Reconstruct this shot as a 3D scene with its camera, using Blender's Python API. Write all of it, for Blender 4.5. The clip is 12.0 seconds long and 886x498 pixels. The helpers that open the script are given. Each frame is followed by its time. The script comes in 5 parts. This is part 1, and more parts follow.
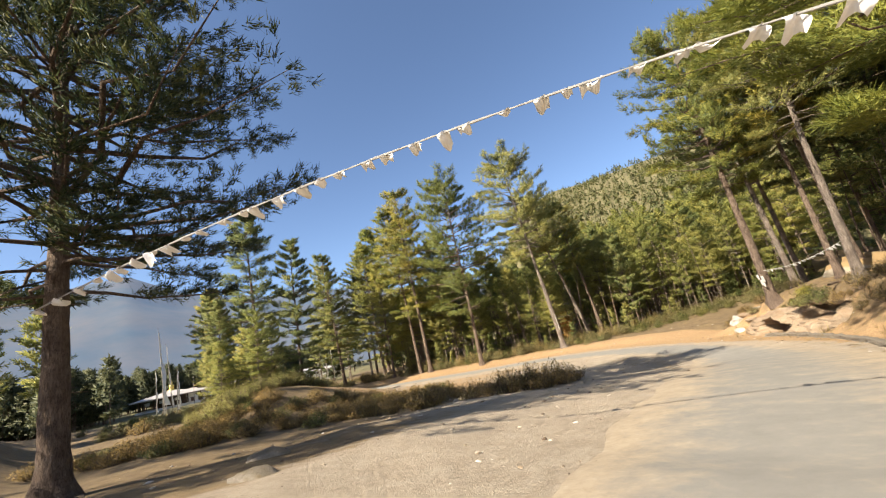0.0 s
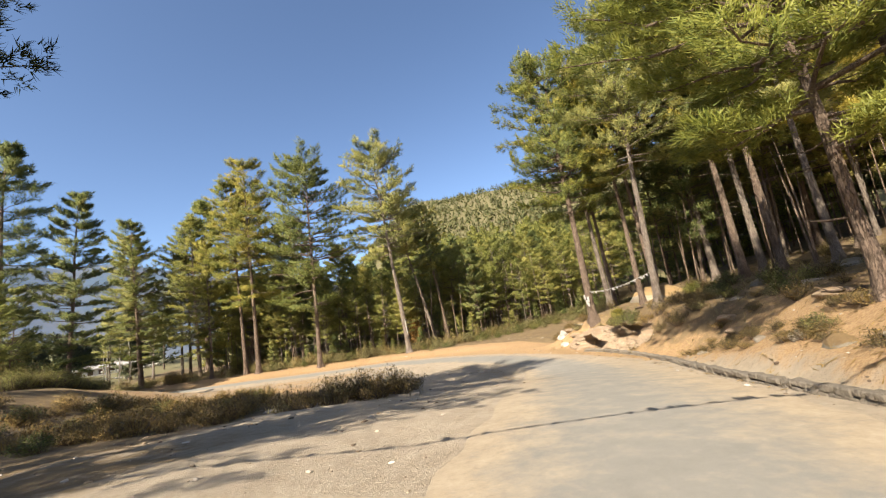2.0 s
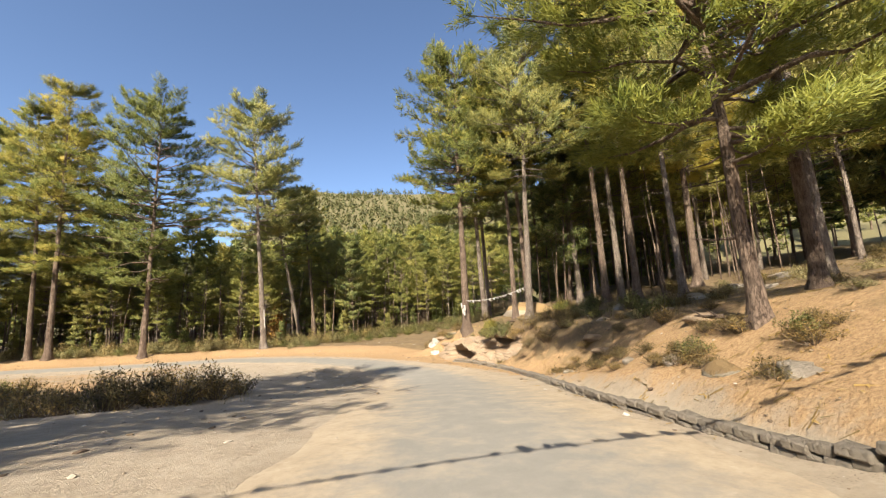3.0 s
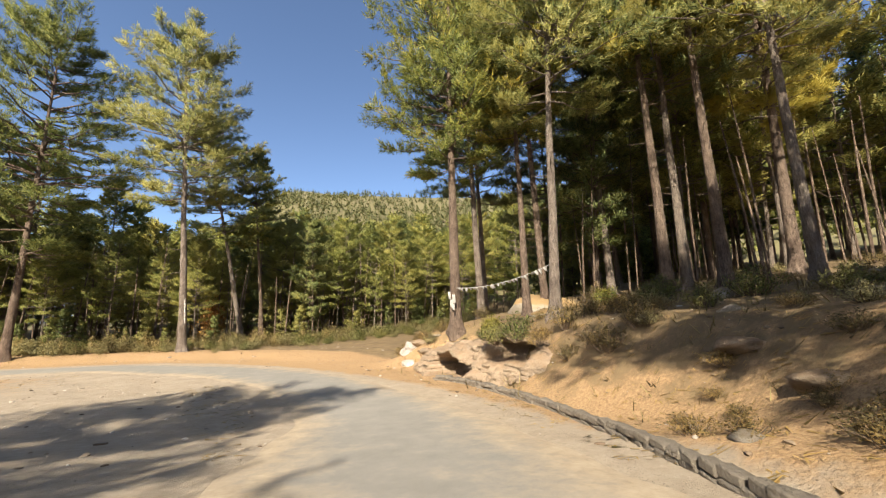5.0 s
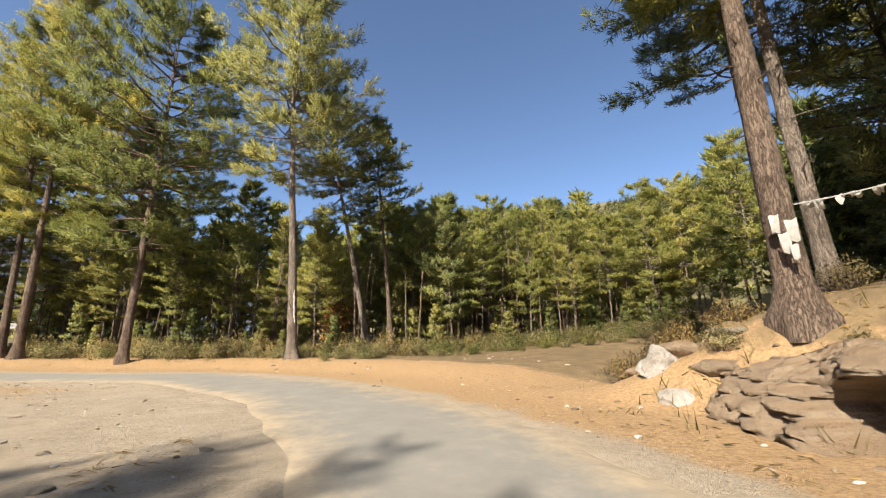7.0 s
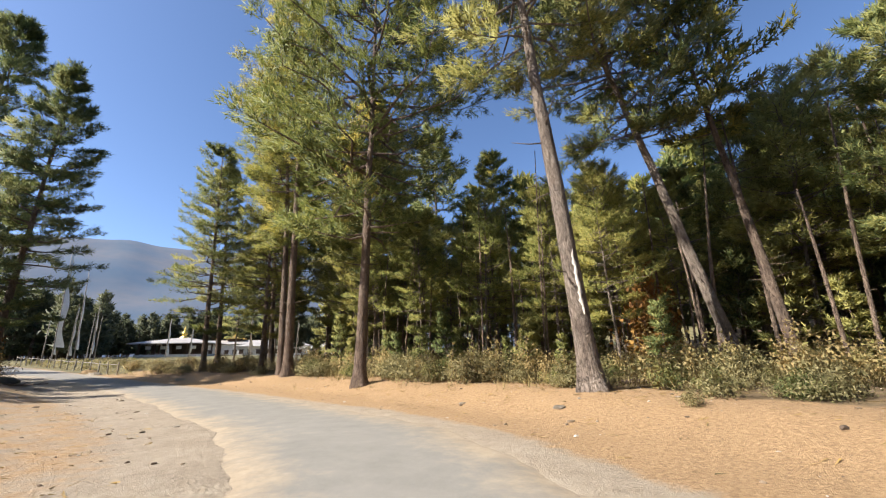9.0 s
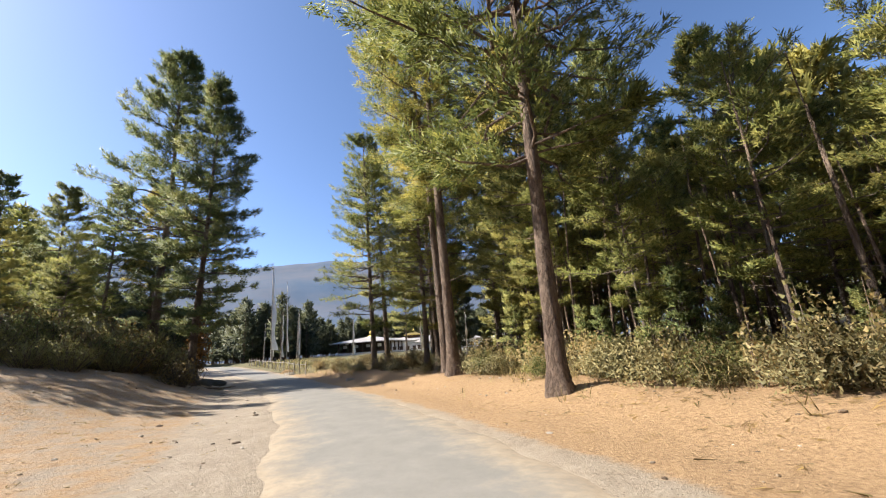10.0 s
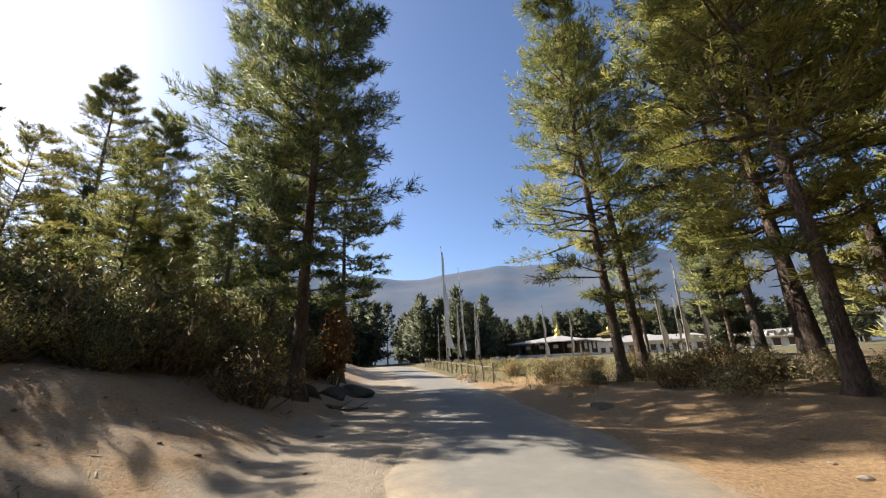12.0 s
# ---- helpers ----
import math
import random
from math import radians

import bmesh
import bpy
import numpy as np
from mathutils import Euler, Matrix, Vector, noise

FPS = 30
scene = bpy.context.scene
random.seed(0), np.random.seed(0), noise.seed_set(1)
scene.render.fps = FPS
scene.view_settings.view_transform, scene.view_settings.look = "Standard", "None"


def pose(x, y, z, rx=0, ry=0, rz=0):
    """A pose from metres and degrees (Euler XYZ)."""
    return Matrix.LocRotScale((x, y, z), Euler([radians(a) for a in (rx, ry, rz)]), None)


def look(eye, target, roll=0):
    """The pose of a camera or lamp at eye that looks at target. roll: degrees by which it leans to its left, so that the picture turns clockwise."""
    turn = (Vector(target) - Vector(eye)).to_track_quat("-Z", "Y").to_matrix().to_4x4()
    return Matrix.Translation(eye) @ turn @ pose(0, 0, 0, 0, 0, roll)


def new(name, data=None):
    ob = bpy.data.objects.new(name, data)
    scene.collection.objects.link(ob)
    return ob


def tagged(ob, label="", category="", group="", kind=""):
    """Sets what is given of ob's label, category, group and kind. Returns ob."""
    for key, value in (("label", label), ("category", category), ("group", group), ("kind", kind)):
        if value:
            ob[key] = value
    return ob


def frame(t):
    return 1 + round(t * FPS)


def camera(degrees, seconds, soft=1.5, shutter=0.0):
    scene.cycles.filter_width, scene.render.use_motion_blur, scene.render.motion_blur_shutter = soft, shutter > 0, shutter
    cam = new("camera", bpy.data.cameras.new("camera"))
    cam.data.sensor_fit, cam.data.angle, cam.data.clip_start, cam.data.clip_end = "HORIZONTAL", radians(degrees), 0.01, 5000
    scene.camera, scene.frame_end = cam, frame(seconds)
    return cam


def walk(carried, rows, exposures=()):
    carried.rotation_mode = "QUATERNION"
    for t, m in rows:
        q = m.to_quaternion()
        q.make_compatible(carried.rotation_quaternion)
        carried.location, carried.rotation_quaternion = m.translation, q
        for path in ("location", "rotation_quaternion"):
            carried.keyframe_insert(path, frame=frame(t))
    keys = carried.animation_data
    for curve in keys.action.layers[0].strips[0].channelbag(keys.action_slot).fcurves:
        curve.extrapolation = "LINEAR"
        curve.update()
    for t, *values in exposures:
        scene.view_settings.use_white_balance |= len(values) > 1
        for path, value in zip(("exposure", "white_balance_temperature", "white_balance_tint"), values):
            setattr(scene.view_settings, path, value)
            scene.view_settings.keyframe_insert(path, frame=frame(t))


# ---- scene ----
cam = camera(97.3, 12.0, soft=1.15)
PATH = [
    (0, (-0.536, -5.895, 0.992), (-0.653, -3.952, 1.452), -12.0),
    (0.5, (-0.487, -5.449, 0.974), (-0.517, -3.498, 1.414), -11.2),
    (1, (-0.362, -4.828, 0.939), (-0.252, -2.875, 1.353), -10.3),
    (1.5, (-0.131, -4.103, 0.927), (0.176, -2.164, 1.312), -9.5),
    (2, (0.323, -2.999, 0.778), (0.881, -1.111, 1.130), -8.1),
    (2.5, (1.134, -1.776, 0.577), (1.947, 0.021, 0.904), -4.5),
    (3, (2.059, -0.618, 0.400), (3.123, 1.044, 0.725), -2.2),
    (3.2, (2.457, -0.118, 0.340), (3.606, 1.484, 0.676), -2.1),
    (4.8, (6.781, 6.322, -0.188), (7.942, 7.915, 0.152), -1.2),
    (5, (7.435, 7.319, -0.308), (8.552, 8.939, 0.046), -0.8),
    (5.5, (8.817, 9.989, -0.607), (9.806, 11.668, -0.156), -0.3),
    (6, (10.022, 12.700, -0.939), (10.889, 14.456, -0.532), 0.2),
    (6.5, (10.742, 15.387, -1.183), (11.468, 17.200, -0.753), -0.5),
    (6.7, (10.973, 16.537, -1.273), (11.610, 18.381, -0.837), -0.5),
    (8.3, (10.683, 27.480, -1.334), (10.418, 29.410, -0.883), 0.6),
    (8.5, (10.260, 28.638, -1.356), (9.864, 30.543, -0.892), 0.4),
    (9, (8.904, 31.568, -1.399), (8.169, 33.355, -0.881), -1.3),
    (9.5, (7.010, 34.669, -1.436), (5.914, 36.253, -0.898), -2.2),
    (10, (4.256, 37.267, -1.420), (2.872, 38.619, -0.913), -4.0),
    (10.5, (1.250, 39.170, -1.529), (-0.367, 40.229, -1.016), -4.2),
    (11, (-2.287, 40.708, -1.615), (-4.015, 41.557, -1.074), -3.1),
    (11.5, (-6.012, 42.069, -1.575), (-7.785, 42.800, -1.007), -3.4),
    (12, (-9.859, 43.248, -1.491), (-11.666, 43.888, -0.921), -2.5),
]
EXPOSURES = [(0.0, 1.38, 6500, 10), (3.0, 1.4, 6500, 10), (5.0, 1.3, 6500, 10), (7.0, 1.25, 6400, 10), (8.5, 1.25, 5900, 12), (10.0, 1.35, 5900, 12), (12.0, 1.1, 6100, 12)]
walk(cam, [(t, look(eye, target, roll)) for t, eye, target, roll in PATH], EXPOSURES)

# ---- world, sun ----
SUN_YAW, SUN_UP = 133.0, 37.0
sun_to = Vector((-math.sin(radians(SUN_YAW)) * math.cos(radians(SUN_UP)),
                 math.cos(radians(SUN_YAW)) * math.cos(radians(SUN_UP)), math.sin(radians(SUN_UP))))
world = bpy.data.worlds.new("sky")
scene.world = world
world.use_nodes = True
wn = world.node_tree
sky = wn.nodes.new("ShaderNodeTexSky")
sky.sky_type = "NISHITA"
sky.sun_disc = False
sky.sun_elevation = radians(SUN_UP)
sky.sun_rotation = math.atan2(sun_to.x, sun_to.y)
sky.altitude = 2300
sky.air_density = 1.0
sky.dust_density = 5.0
sky.ozone_density = 2.0
bgn = wn.nodes["Background"]
bgn.inputs["Strength"].default_value = 0.09
wn.links.new(sky.outputs["Color"], bgn.inputs["Color"])
sun_data = bpy.data.lights.new("sun", "SUN")
sun_data.energy = 5.0
sun_data.angle = radians(0.55)
sun_data.color = (1.0, 0.915, 0.775)
sun_ob = new("sun", sun_data)
sun_ob.matrix_world = look(sun_to * 100, (0, 0, 0))


# ---- materials ----
class Nodes:
    """A small wrapper to write a node material in few lines."""

    def __init__(self, name):
        self.mat = bpy.data.materials.new(name)
        self.mat.use_nodes = True
        self.t = self.mat.node_tree
        self.bsdf = self.t.nodes["Principled BSDF"]
        self.out = self.t.nodes["Material Output"]
        self.coord = self.t.nodes.new("ShaderNodeTexCoord")
        self.bsdf.inputs["Specular IOR Level"].default_value = 0.3

    def node(self, kind, **sockets):
        n = self.t.nodes.new(kind)
        for k, v in sockets.items():
            k = k.replace("_", " ")
            if hasattr(v, "is_output"):
                self.t.links.new(v, n.inputs[k])
            else:
                n.inputs[k].default_value = v
        return n

    def noise(self, scale, detail=6.0, rough=0.6, vec=None, space="Object"):
        n = self.node("ShaderNodeTexNoise", Scale=scale, Detail=detail, Roughness=rough)
        self.t.links.new(vec or self.coord.outputs[space], n.inputs["Vector"])
        return n.outputs["Fac"]

    def ramp(self, fac, *stops):
        n = self.t.nodes.new("ShaderNodeValToRGB")
        e = n.color_ramp.elements
        while len(e) < len(stops):
            e.new(0.5)
        for el, (p, c) in zip(e, stops):
            el.position = p
            el.color = (c, c, c, 1) if isinstance(c, (int, float)) else (*c, 1)
        self.t.links.new(fac, n.inputs["Fac"])
        return n.outputs["Color"]

    def mix(self, fac, a, b, blend="MIX"):
        n = self.t.nodes.new("ShaderNodeMix")
        n.data_type = "RGBA"
        n.blend_type = blend
        for sock, v in ((n.inputs[0], fac), (n.inputs[6], a), (n.inputs[7], b)):
            if hasattr(v, "is_output"):
                self.t.links.new(v, sock)
            elif isinstance(v, (int, float)):
                sock.default_value = v
            else:
                sock.default_value = (*v, 1)
        return n.outputs[2]

    def math(self, op, a, b=0.0):
        n = self.t.nodes.new("ShaderNodeMath")
        n.operation = op
        for sock, v in zip(n.inputs, (a, b)):
            if hasattr(v, "is_output"):
                self.t.links.new(v, sock)
            else:
                sock.default_value = v
        return n.outputs[0]

    def bump(self, height, strength, dist):
        n = self.node("ShaderNodeBump", Strength=strength, Distance=dist, Height=height)
        self.t.links.new(n.outputs["Normal"], self.bsdf.inputs["Normal"])

    def set(self, color=None, rough=None, **more):
        for sock, v in (("Base Color", color), ("Roughness", rough)):
            if v is None:
                continue
            if hasattr(v, "is_output"):
                self.t.links.new(v, self.bsdf.inputs[sock])
            elif isinstance(v, (int, float)):
                self.bsdf.inputs[sock].default_value = v
            else:
                self.bsdf.inputs[sock].default_value = (*v, 1)
        for k, v in more.items():
            self.bsdf.inputs[k.replace("_", " ")].default_value = v
        return self.mat


def ground_material():
    n = Nodes("sandy_ground")
    zone = n.t.nodes.new("ShaderNodeAttribute")
    zone.attribute_name = "zone"
    sep = n.node("ShaderNodeSeparateColor", Color=zone.outputs["Color"])
    big, mid, fine = n.noise(0.22, 5), n.noise(1.3, 8, 0.7), n.noise(14, 6, 0.75)
    sand = n.mix(n.ramp(mid, (0.3, 0), (0.7, 1)), (0.285, 0.224, 0.155), (0.395, 0.322, 0.232))
    gravel = n.noise(5.0, 6, 0.7)
    sand = n.mix(n.ramp(gravel, (0.33, 0.35), (0.5, 0)), sand, (0.19, 0.14, 0.09))
    sand = n.mix(n.ramp(gravel, (0.58, 0), (0.72, 0.5)), sand, (0.46, 0.38, 0.28))
    needles = n.mix(n.ramp(fine, (0.35, 0), (0.65, 1)), (0.25, 0.149, 0.069), (0.435, 0.285, 0.144))
    soil_and_shade = n.mix(n.ramp(mid, (0.35, 0), (0.7, 1)), (0.11, 0.075, 0.04), (0.24, 0.165, 0.08))
    moss = n.mix(n.ramp(fine, (0.3, 0), (0.7, 1)), (0.09, 0.085, 0.036), (0.21, 0.175, 0.08))
    edge = n.math("ADD", sep.outputs["Red"], n.math("MULTIPLY", n.math("SUBTRACT", mid, 0.5), 1.1))
    col = n.mix(n.ramp(edge, (0.35, 0), (0.6, 1)), sand, needles)
    edge2 = n.math("ADD", sep.outputs["Green"], n.math("MULTIPLY", n.math("SUBTRACT", mid, 0.5), 1.2))
    col = n.mix(n.ramp(edge2, (0.4, 0), (0.65, 1)), col, soil_and_shade)
    edge3 = n.math("ADD", sep.outputs["Blue"], n.math("MULTIPLY", n.math("SUBTRACT", big, 0.5), 1.2))
    col = n.mix(n.ramp(edge3, (0.4, 0), (0.7, 1)), col, moss)
    specks = n.math("MULTIPLY", n.ramp(n.noise(31, 2, 0.5), (0.60, 0), (0.66, 1)), n.ramp(n.noise(0.8, 4, 0.6), (0.42, 0), (0.6, 1)))
    col = n.mix(n.math("MULTIPLY", specks, 0.6), col, (0.12, 0.085, 0.05))
    col = n.mix(n.ramp(fine, (0.25, 0.35), (0.5, 0)), col, (0.2, 0.14, 0.08))
    n.bump(n.math("ADD", n.math("MULTIPLY", mid, 0.8), fine), 0.8, 0.06)
    return n.set(col, 0.95)


def asphalt_material():
    n = Nodes("dusty_asphalt")
    zone = n.t.nodes.new("ShaderNodeAttribute")
    zone.attribute_name = "dust"
    big, mid, fine = n.noise(0.35, 5), n.noise(1.6, 8, 0.7), n.noise(60, 4, 0.8)
    tar = n.mix(n.ramp(mid, (0.3, 0), (0.7, 1)), (0.185, 0.168, 0.14), (0.25, 0.227, 0.19))
    tar = n.mix(n.ramp(fine, (0.35, 0), (0.75, 0.5)), tar, (0.28, 0.26, 0.22))
    dust = n.mix(n.ramp(mid, (0.3, 0), (0.7, 1)), (0.285, 0.22, 0.146), (0.385, 0.308, 0.21))
    gravel = n.noise(5.0, 6, 0.7)
    dust = n.mix(n.ramp(gravel, (0.33, 0.35), (0.5, 0)), dust, (0.19, 0.14, 0.09))
    dust = n.mix(n.ramp(gravel, (0.58, 0), (0.72, 0.5)), dust, (0.46, 0.38, 0.28))
    dust = n.mix(n.ramp(n.noise(14, 6, 0.75), (0.25, 0.35), (0.5, 0)), dust, (0.2, 0.14, 0.08))
    e = n.math("ADD", zone.outputs["Fac"], n.math("MULTIPLY", n.math("SUBTRACT", mid, 0.5), 1.7))
    col = n.mix(n.ramp(e, (0.3, 0.0), (0.95, 1)), tar, dust)
    n.bump(n.math("ADD", mid, fine), 0.35, 0.02)
    return n.set(col, 0.9)


def rock_material(name="granite_rock", a=(0.30, 0.25, 0.19), b=(0.50, 0.43, 0.34), moss=0.35, mosscol=(0.20, 0.14, 0.06)):
    n = Nodes(name)
    mid, fine = n.noise(1.1, 9, 0.68), n.noise(11, 8, 0.75)
    col = n.mix(n.ramp(mid, (0.32, 0), (0.68, 1)), a, b)
    col = n.mix(n.ramp(fine, (0.3, 0.6), (0.48, 0)), col, (0.16, 0.12, 0.085))
    geo = n.t.nodes.new("ShaderNodeNewGeometry")
    up = n.node("ShaderNodeSeparateXYZ", Vector=geo.outputs["Normal"]).outputs["Z"]
    m = n.math("MULTIPLY", n.math("ADD", up, n.math("MULTIPLY", n.math("SUBTRACT", mid, 0.5), 2.0)), moss)
    col = n.mix(n.ramp(m, (0.2, 0), (0.4, 0.85)), col, mosscol)
    n.bump(n.math("ADD", n.math("MULTIPLY", mid, 1.5), fine), 1.0, 0.12)
    return n.set(col, 0.92)


def bark_material(name, a, b):
    """Rough pine bark: broken upright plates with dark fissures and paler scales."""
    n = Nodes(name)
    mp = n.node("ShaderNodeMapping", Vector=n.coord.outputs["Object"])
    mp.inputs["Scale"].default_value = (1, 1, 0.22)
    warp = n.node("ShaderNodeTexNoise", Scale=9.0, Detail=6.0, Roughness=0.7)
    n.t.links.new(mp.outputs["Vector"], warp.inputs["Vector"])
    mixv = n.mix(0.22, mp.outputs["Vector"], warp.outputs["Color"])
    vor = n.node("ShaderNodeTexVoronoi", Scale=19.0, Vector=mixv)
    vor.feature = "DISTANCE_TO_EDGE"
    fine, mid, big = n.noise(34, 8, 0.75, mp.outputs["Vector"]), n.noise(9, 7, 0.7, mp.outputs["Vector"]), n.noise(0.9, 4, 0.6)
    plates = n.ramp(n.math("ADD", vor.outputs["Distance"], n.math("MULTIPLY", n.math("SUBTRACT", fine, 0.5), 0.3)), (0.0, 0.0), (0.1, 1))
    tone = n.math("ADD", n.math("MULTIPLY", mid, 0.6), n.math("MULTIPLY", fine, 0.4))
    tone = n.math("ADD", tone, n.math("MULTIPLY", n.math("SUBTRACT", big, 0.5), 0.7))
    col = n.mix(n.ramp(tone, (0.34, 0), (0.68, 1)), a, b)
    col = n.mix(n.math("MULTIPLY", n.math("SUBTRACT", 1.0, plates), 0.6), col, tuple(0.45 * q for q in a))
    n.bump(n.math("ADD", n.math("MULTIPLY", plates, 0.7), n.math("ADD", mid, fine)), 1.0, 0.045)
    return n.set(col, 0.95)


def leaf_material(name, dark, mid_c, warm, trans=0.35, warm_at=0.55):
    n = Nodes(name)
    geo = n.t.nodes.new("ShaderNodeNewGeometry")
    info = n.t.nodes.new("ShaderNodeObjectInfo")
    clump = n.noise(0.55, 4, 0.6)
    r = geo.outputs["Random Per Island"]
    col = n.mix(n.ramp(r, (0.1, 0), (0.9, 1)), dark, mid_c)
    w = n.math("ADD", n.math("MULTIPLY", clump, 0.9), n.math("MULTIPLY", info.outputs["Random"], 0.35))
    w = n.math("ADD", w, n.math("MULTIPLY", n.math("SUBTRACT", r, 0.5), 0.25))
    col = n.mix(n.ramp(w, (warm_at, 0), (warm_at + 0.25, 1)), col, warm)
    n.set(col, 0.6)
    tr = n.node("ShaderNodeBsdfTranslucent", Color=col)
    mx = n.node("ShaderNodeMixShader", Fac=trans)
    n.t.links.new(n.bsdf.outputs["BSDF"], mx.inputs[1])
    n.t.links.new(tr.outputs["BSDF"], mx.inputs[2])
    n.t.links.new(mx.outputs["Shader"], n.out.inputs["Surface"])
    return n.mat


def plain_material(name, a, b, scale=3.0, rough=0.85, bump=0.3, **more):
    n = Nodes(name)
    f, g = n.noise(scale, 7, 0.65), n.noise(scale * 9, 5, 0.7)
    col = n.mix(n.ramp(n.math("ADD", n.math("MULTIPLY", f, 0.7), n.math("MULTIPLY", g, 0.3)), (0.35, 0), (0.65, 1)), a, b)
    n.bump(g, bump, 0.02)
    return n.set(col, rough, **more)


def mountain_material():
    n = Nodes("hazy_mountain")
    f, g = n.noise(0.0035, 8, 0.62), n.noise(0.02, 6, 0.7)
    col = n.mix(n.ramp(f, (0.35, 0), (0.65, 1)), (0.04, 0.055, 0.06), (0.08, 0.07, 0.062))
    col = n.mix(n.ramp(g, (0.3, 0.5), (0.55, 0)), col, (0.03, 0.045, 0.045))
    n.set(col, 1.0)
    # Distance haze is painted in: bluish tint plus an even emission.
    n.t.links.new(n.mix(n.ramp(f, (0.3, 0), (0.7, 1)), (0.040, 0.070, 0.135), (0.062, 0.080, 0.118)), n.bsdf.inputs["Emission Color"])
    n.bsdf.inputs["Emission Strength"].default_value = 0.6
    return n.mat


GROUND = ground_material()
ASPHALT = asphalt_material()
ROCK = rock_material()
ROCK_DARK = rock_material("dark_boulder", (0.055, 0.048, 0.04), (0.15, 0.13, 0.105), 0.3, (0.07, 0.065, 0.03))
ROCK_PALE = rock_material("pale_rock", (0.30, 0.25, 0.19), (0.48, 0.41, 0.32), 0.25)
ROCK_MOSSY = rock_material("mossy_rock", (0.26, 0.22, 0.16), (0.42, 0.36, 0.27), 0.7, (0.30, 0.185, 0.07))
BARK = bark_material("pine_bark", (0.10, 0.066, 0.046), (0.29, 0.21, 0.15))
BARK_PALE = bark_material("pale_pine_bark", (0.14, 0.105, 0.08), (0.33, 0.265, 0.205))
NEEDLES = leaf_material("pine_needles", (0.10, 0.125, 0.03), (0.27, 0.268, 0.06), (0.45, 0.36, 0.07), 0.42, 0.5)
NEEDLES_GREY = leaf_material("grey_pine_needles", (0.10, 0.13, 0.045), (0.26, 0.28, 0.09), (0.40, 0.36, 0.11), 0.42)
NEEDLES_GREEN = leaf_material("fresh_pine_needles", (0.08, 0.10, 0.026), (0.24, 0.245, 0.06), (0.38, 0.33, 0.07), 0.42)
# Shade put into the colour: darker, less translucent copy of the pine needles.
NEEDLES_SHADE = leaf_material("shaded_pine_needles", (0.03, 0.045, 0.016), (0.085, 0.10, 0.03), (0.14, 0.13, 0.04), 0.25)
# Valley belt needles, tinted duller and greyer in place of haze.
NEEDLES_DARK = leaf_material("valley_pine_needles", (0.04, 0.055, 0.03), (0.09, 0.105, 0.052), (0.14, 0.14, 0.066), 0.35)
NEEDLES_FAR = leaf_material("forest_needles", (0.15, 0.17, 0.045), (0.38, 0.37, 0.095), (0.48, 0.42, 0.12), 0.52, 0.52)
NEEDLES_SOFT = leaf_material("soft_green_needles", (0.08, 0.11, 0.025), (0.21, 0.25, 0.05), (0.30, 0.30, 0.06), 0.45)
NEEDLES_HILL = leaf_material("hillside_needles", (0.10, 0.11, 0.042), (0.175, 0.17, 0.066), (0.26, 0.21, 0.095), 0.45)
SHRUB = leaf_material("dry_shrub_leaves", (0.09, 0.075, 0.03), (0.21, 0.155, 0.06), (0.36, 0.235, 0.075), 0.35)
SHRUB_GREEN = leaf_material("green_shrub_leaves", (0.075, 0.095, 0.028), (0.185, 0.195, 0.06), (0.33, 0.29, 0.09), 0.4)
DRY_GRASS = leaf_material("dry_grass", (0.16, 0.12, 0.045), (0.34, 0.27, 0.11), (0.46, 0.36, 0.15), 0.3, 0.5)
WEED = leaf_material("pale_weeds", (0.15, 0.135, 0.055), (0.30, 0.26, 0.115), (0.42, 0.35, 0.16), 0.4)
STALK = leaf_material("broad_tan_leaves", (0.17, 0.15, 0.05), (0.34, 0.30, 0.11), (0.42, 0.31, 0.13), 0.4)
TWIG = plain_material("twig_bark", (0.09, 0.06, 0.04), (0.2, 0.15, 0.1), 20)
CLOTH = plain_material("white_flag_cloth", (0.72, 0.70, 0.66), (0.86, 0.85, 0.82), 6, 0.9, 0.15)
CLOTH_OLD = plain_material("weathered_flag_cloth", (0.27, 0.25, 0.22), (0.46, 0.44, 0.40), 4, 0.9, 0.2)
WOOD_POLE = plain_material("grey_wood", (0.20, 0.17, 0.14), (0.36, 0.32, 0.27), 8, 0.9)
ROOF = plain_material("pale_tin_roof", (0.30, 0.27, 0.24), (0.44, 0.40, 0.36), 0.8, 0.6)
WHITEWASH = plain_material("whitewash", (0.62, 0.58, 0.52), (0.80, 0.77, 0.72), 1.5, 0.9)
TIMBER = plain_material("dark_timber", (0.06, 0.04, 0.03), (0.14, 0.09, 0.06), 5, 0.85)
GOLD = plain_material("gilded_metal", (0.72, 0.48, 0.10), (0.85, 0.60, 0.16), 4, 0.35, 0.1, Metallic=0.85)
ORANGE_LEAF = leaf_material("autumn_leaves", (0.20, 0.09, 0.02), (0.36, 0.17, 0.04), (0.42, 0.24, 0.06), 0.4)
ROCK_LEDGE = rock_material("ledge_rock", (0.29, 0.205, 0.13), (0.48, 0.37, 0.255), 0.4, (0.32, 0.21, 0.12))
WHITE_PAINTED = rock_material("white_daubed_rock", (0.27, 0.22, 0.165), (0.64, 0.60, 0.54), 0.05)
KERBSTONE = rock_material("kerb_stone", (0.15, 0.125, 0.095), (0.31, 0.26, 0.195), 0.2, (0.2, 0.15, 0.08))
RESIN = plain_material("resin_scar", (0.36, 0.31, 0.25), (0.62, 0.57, 0.50), 9, 0.7, 0.4)
MOUNTAIN = mountain_material()


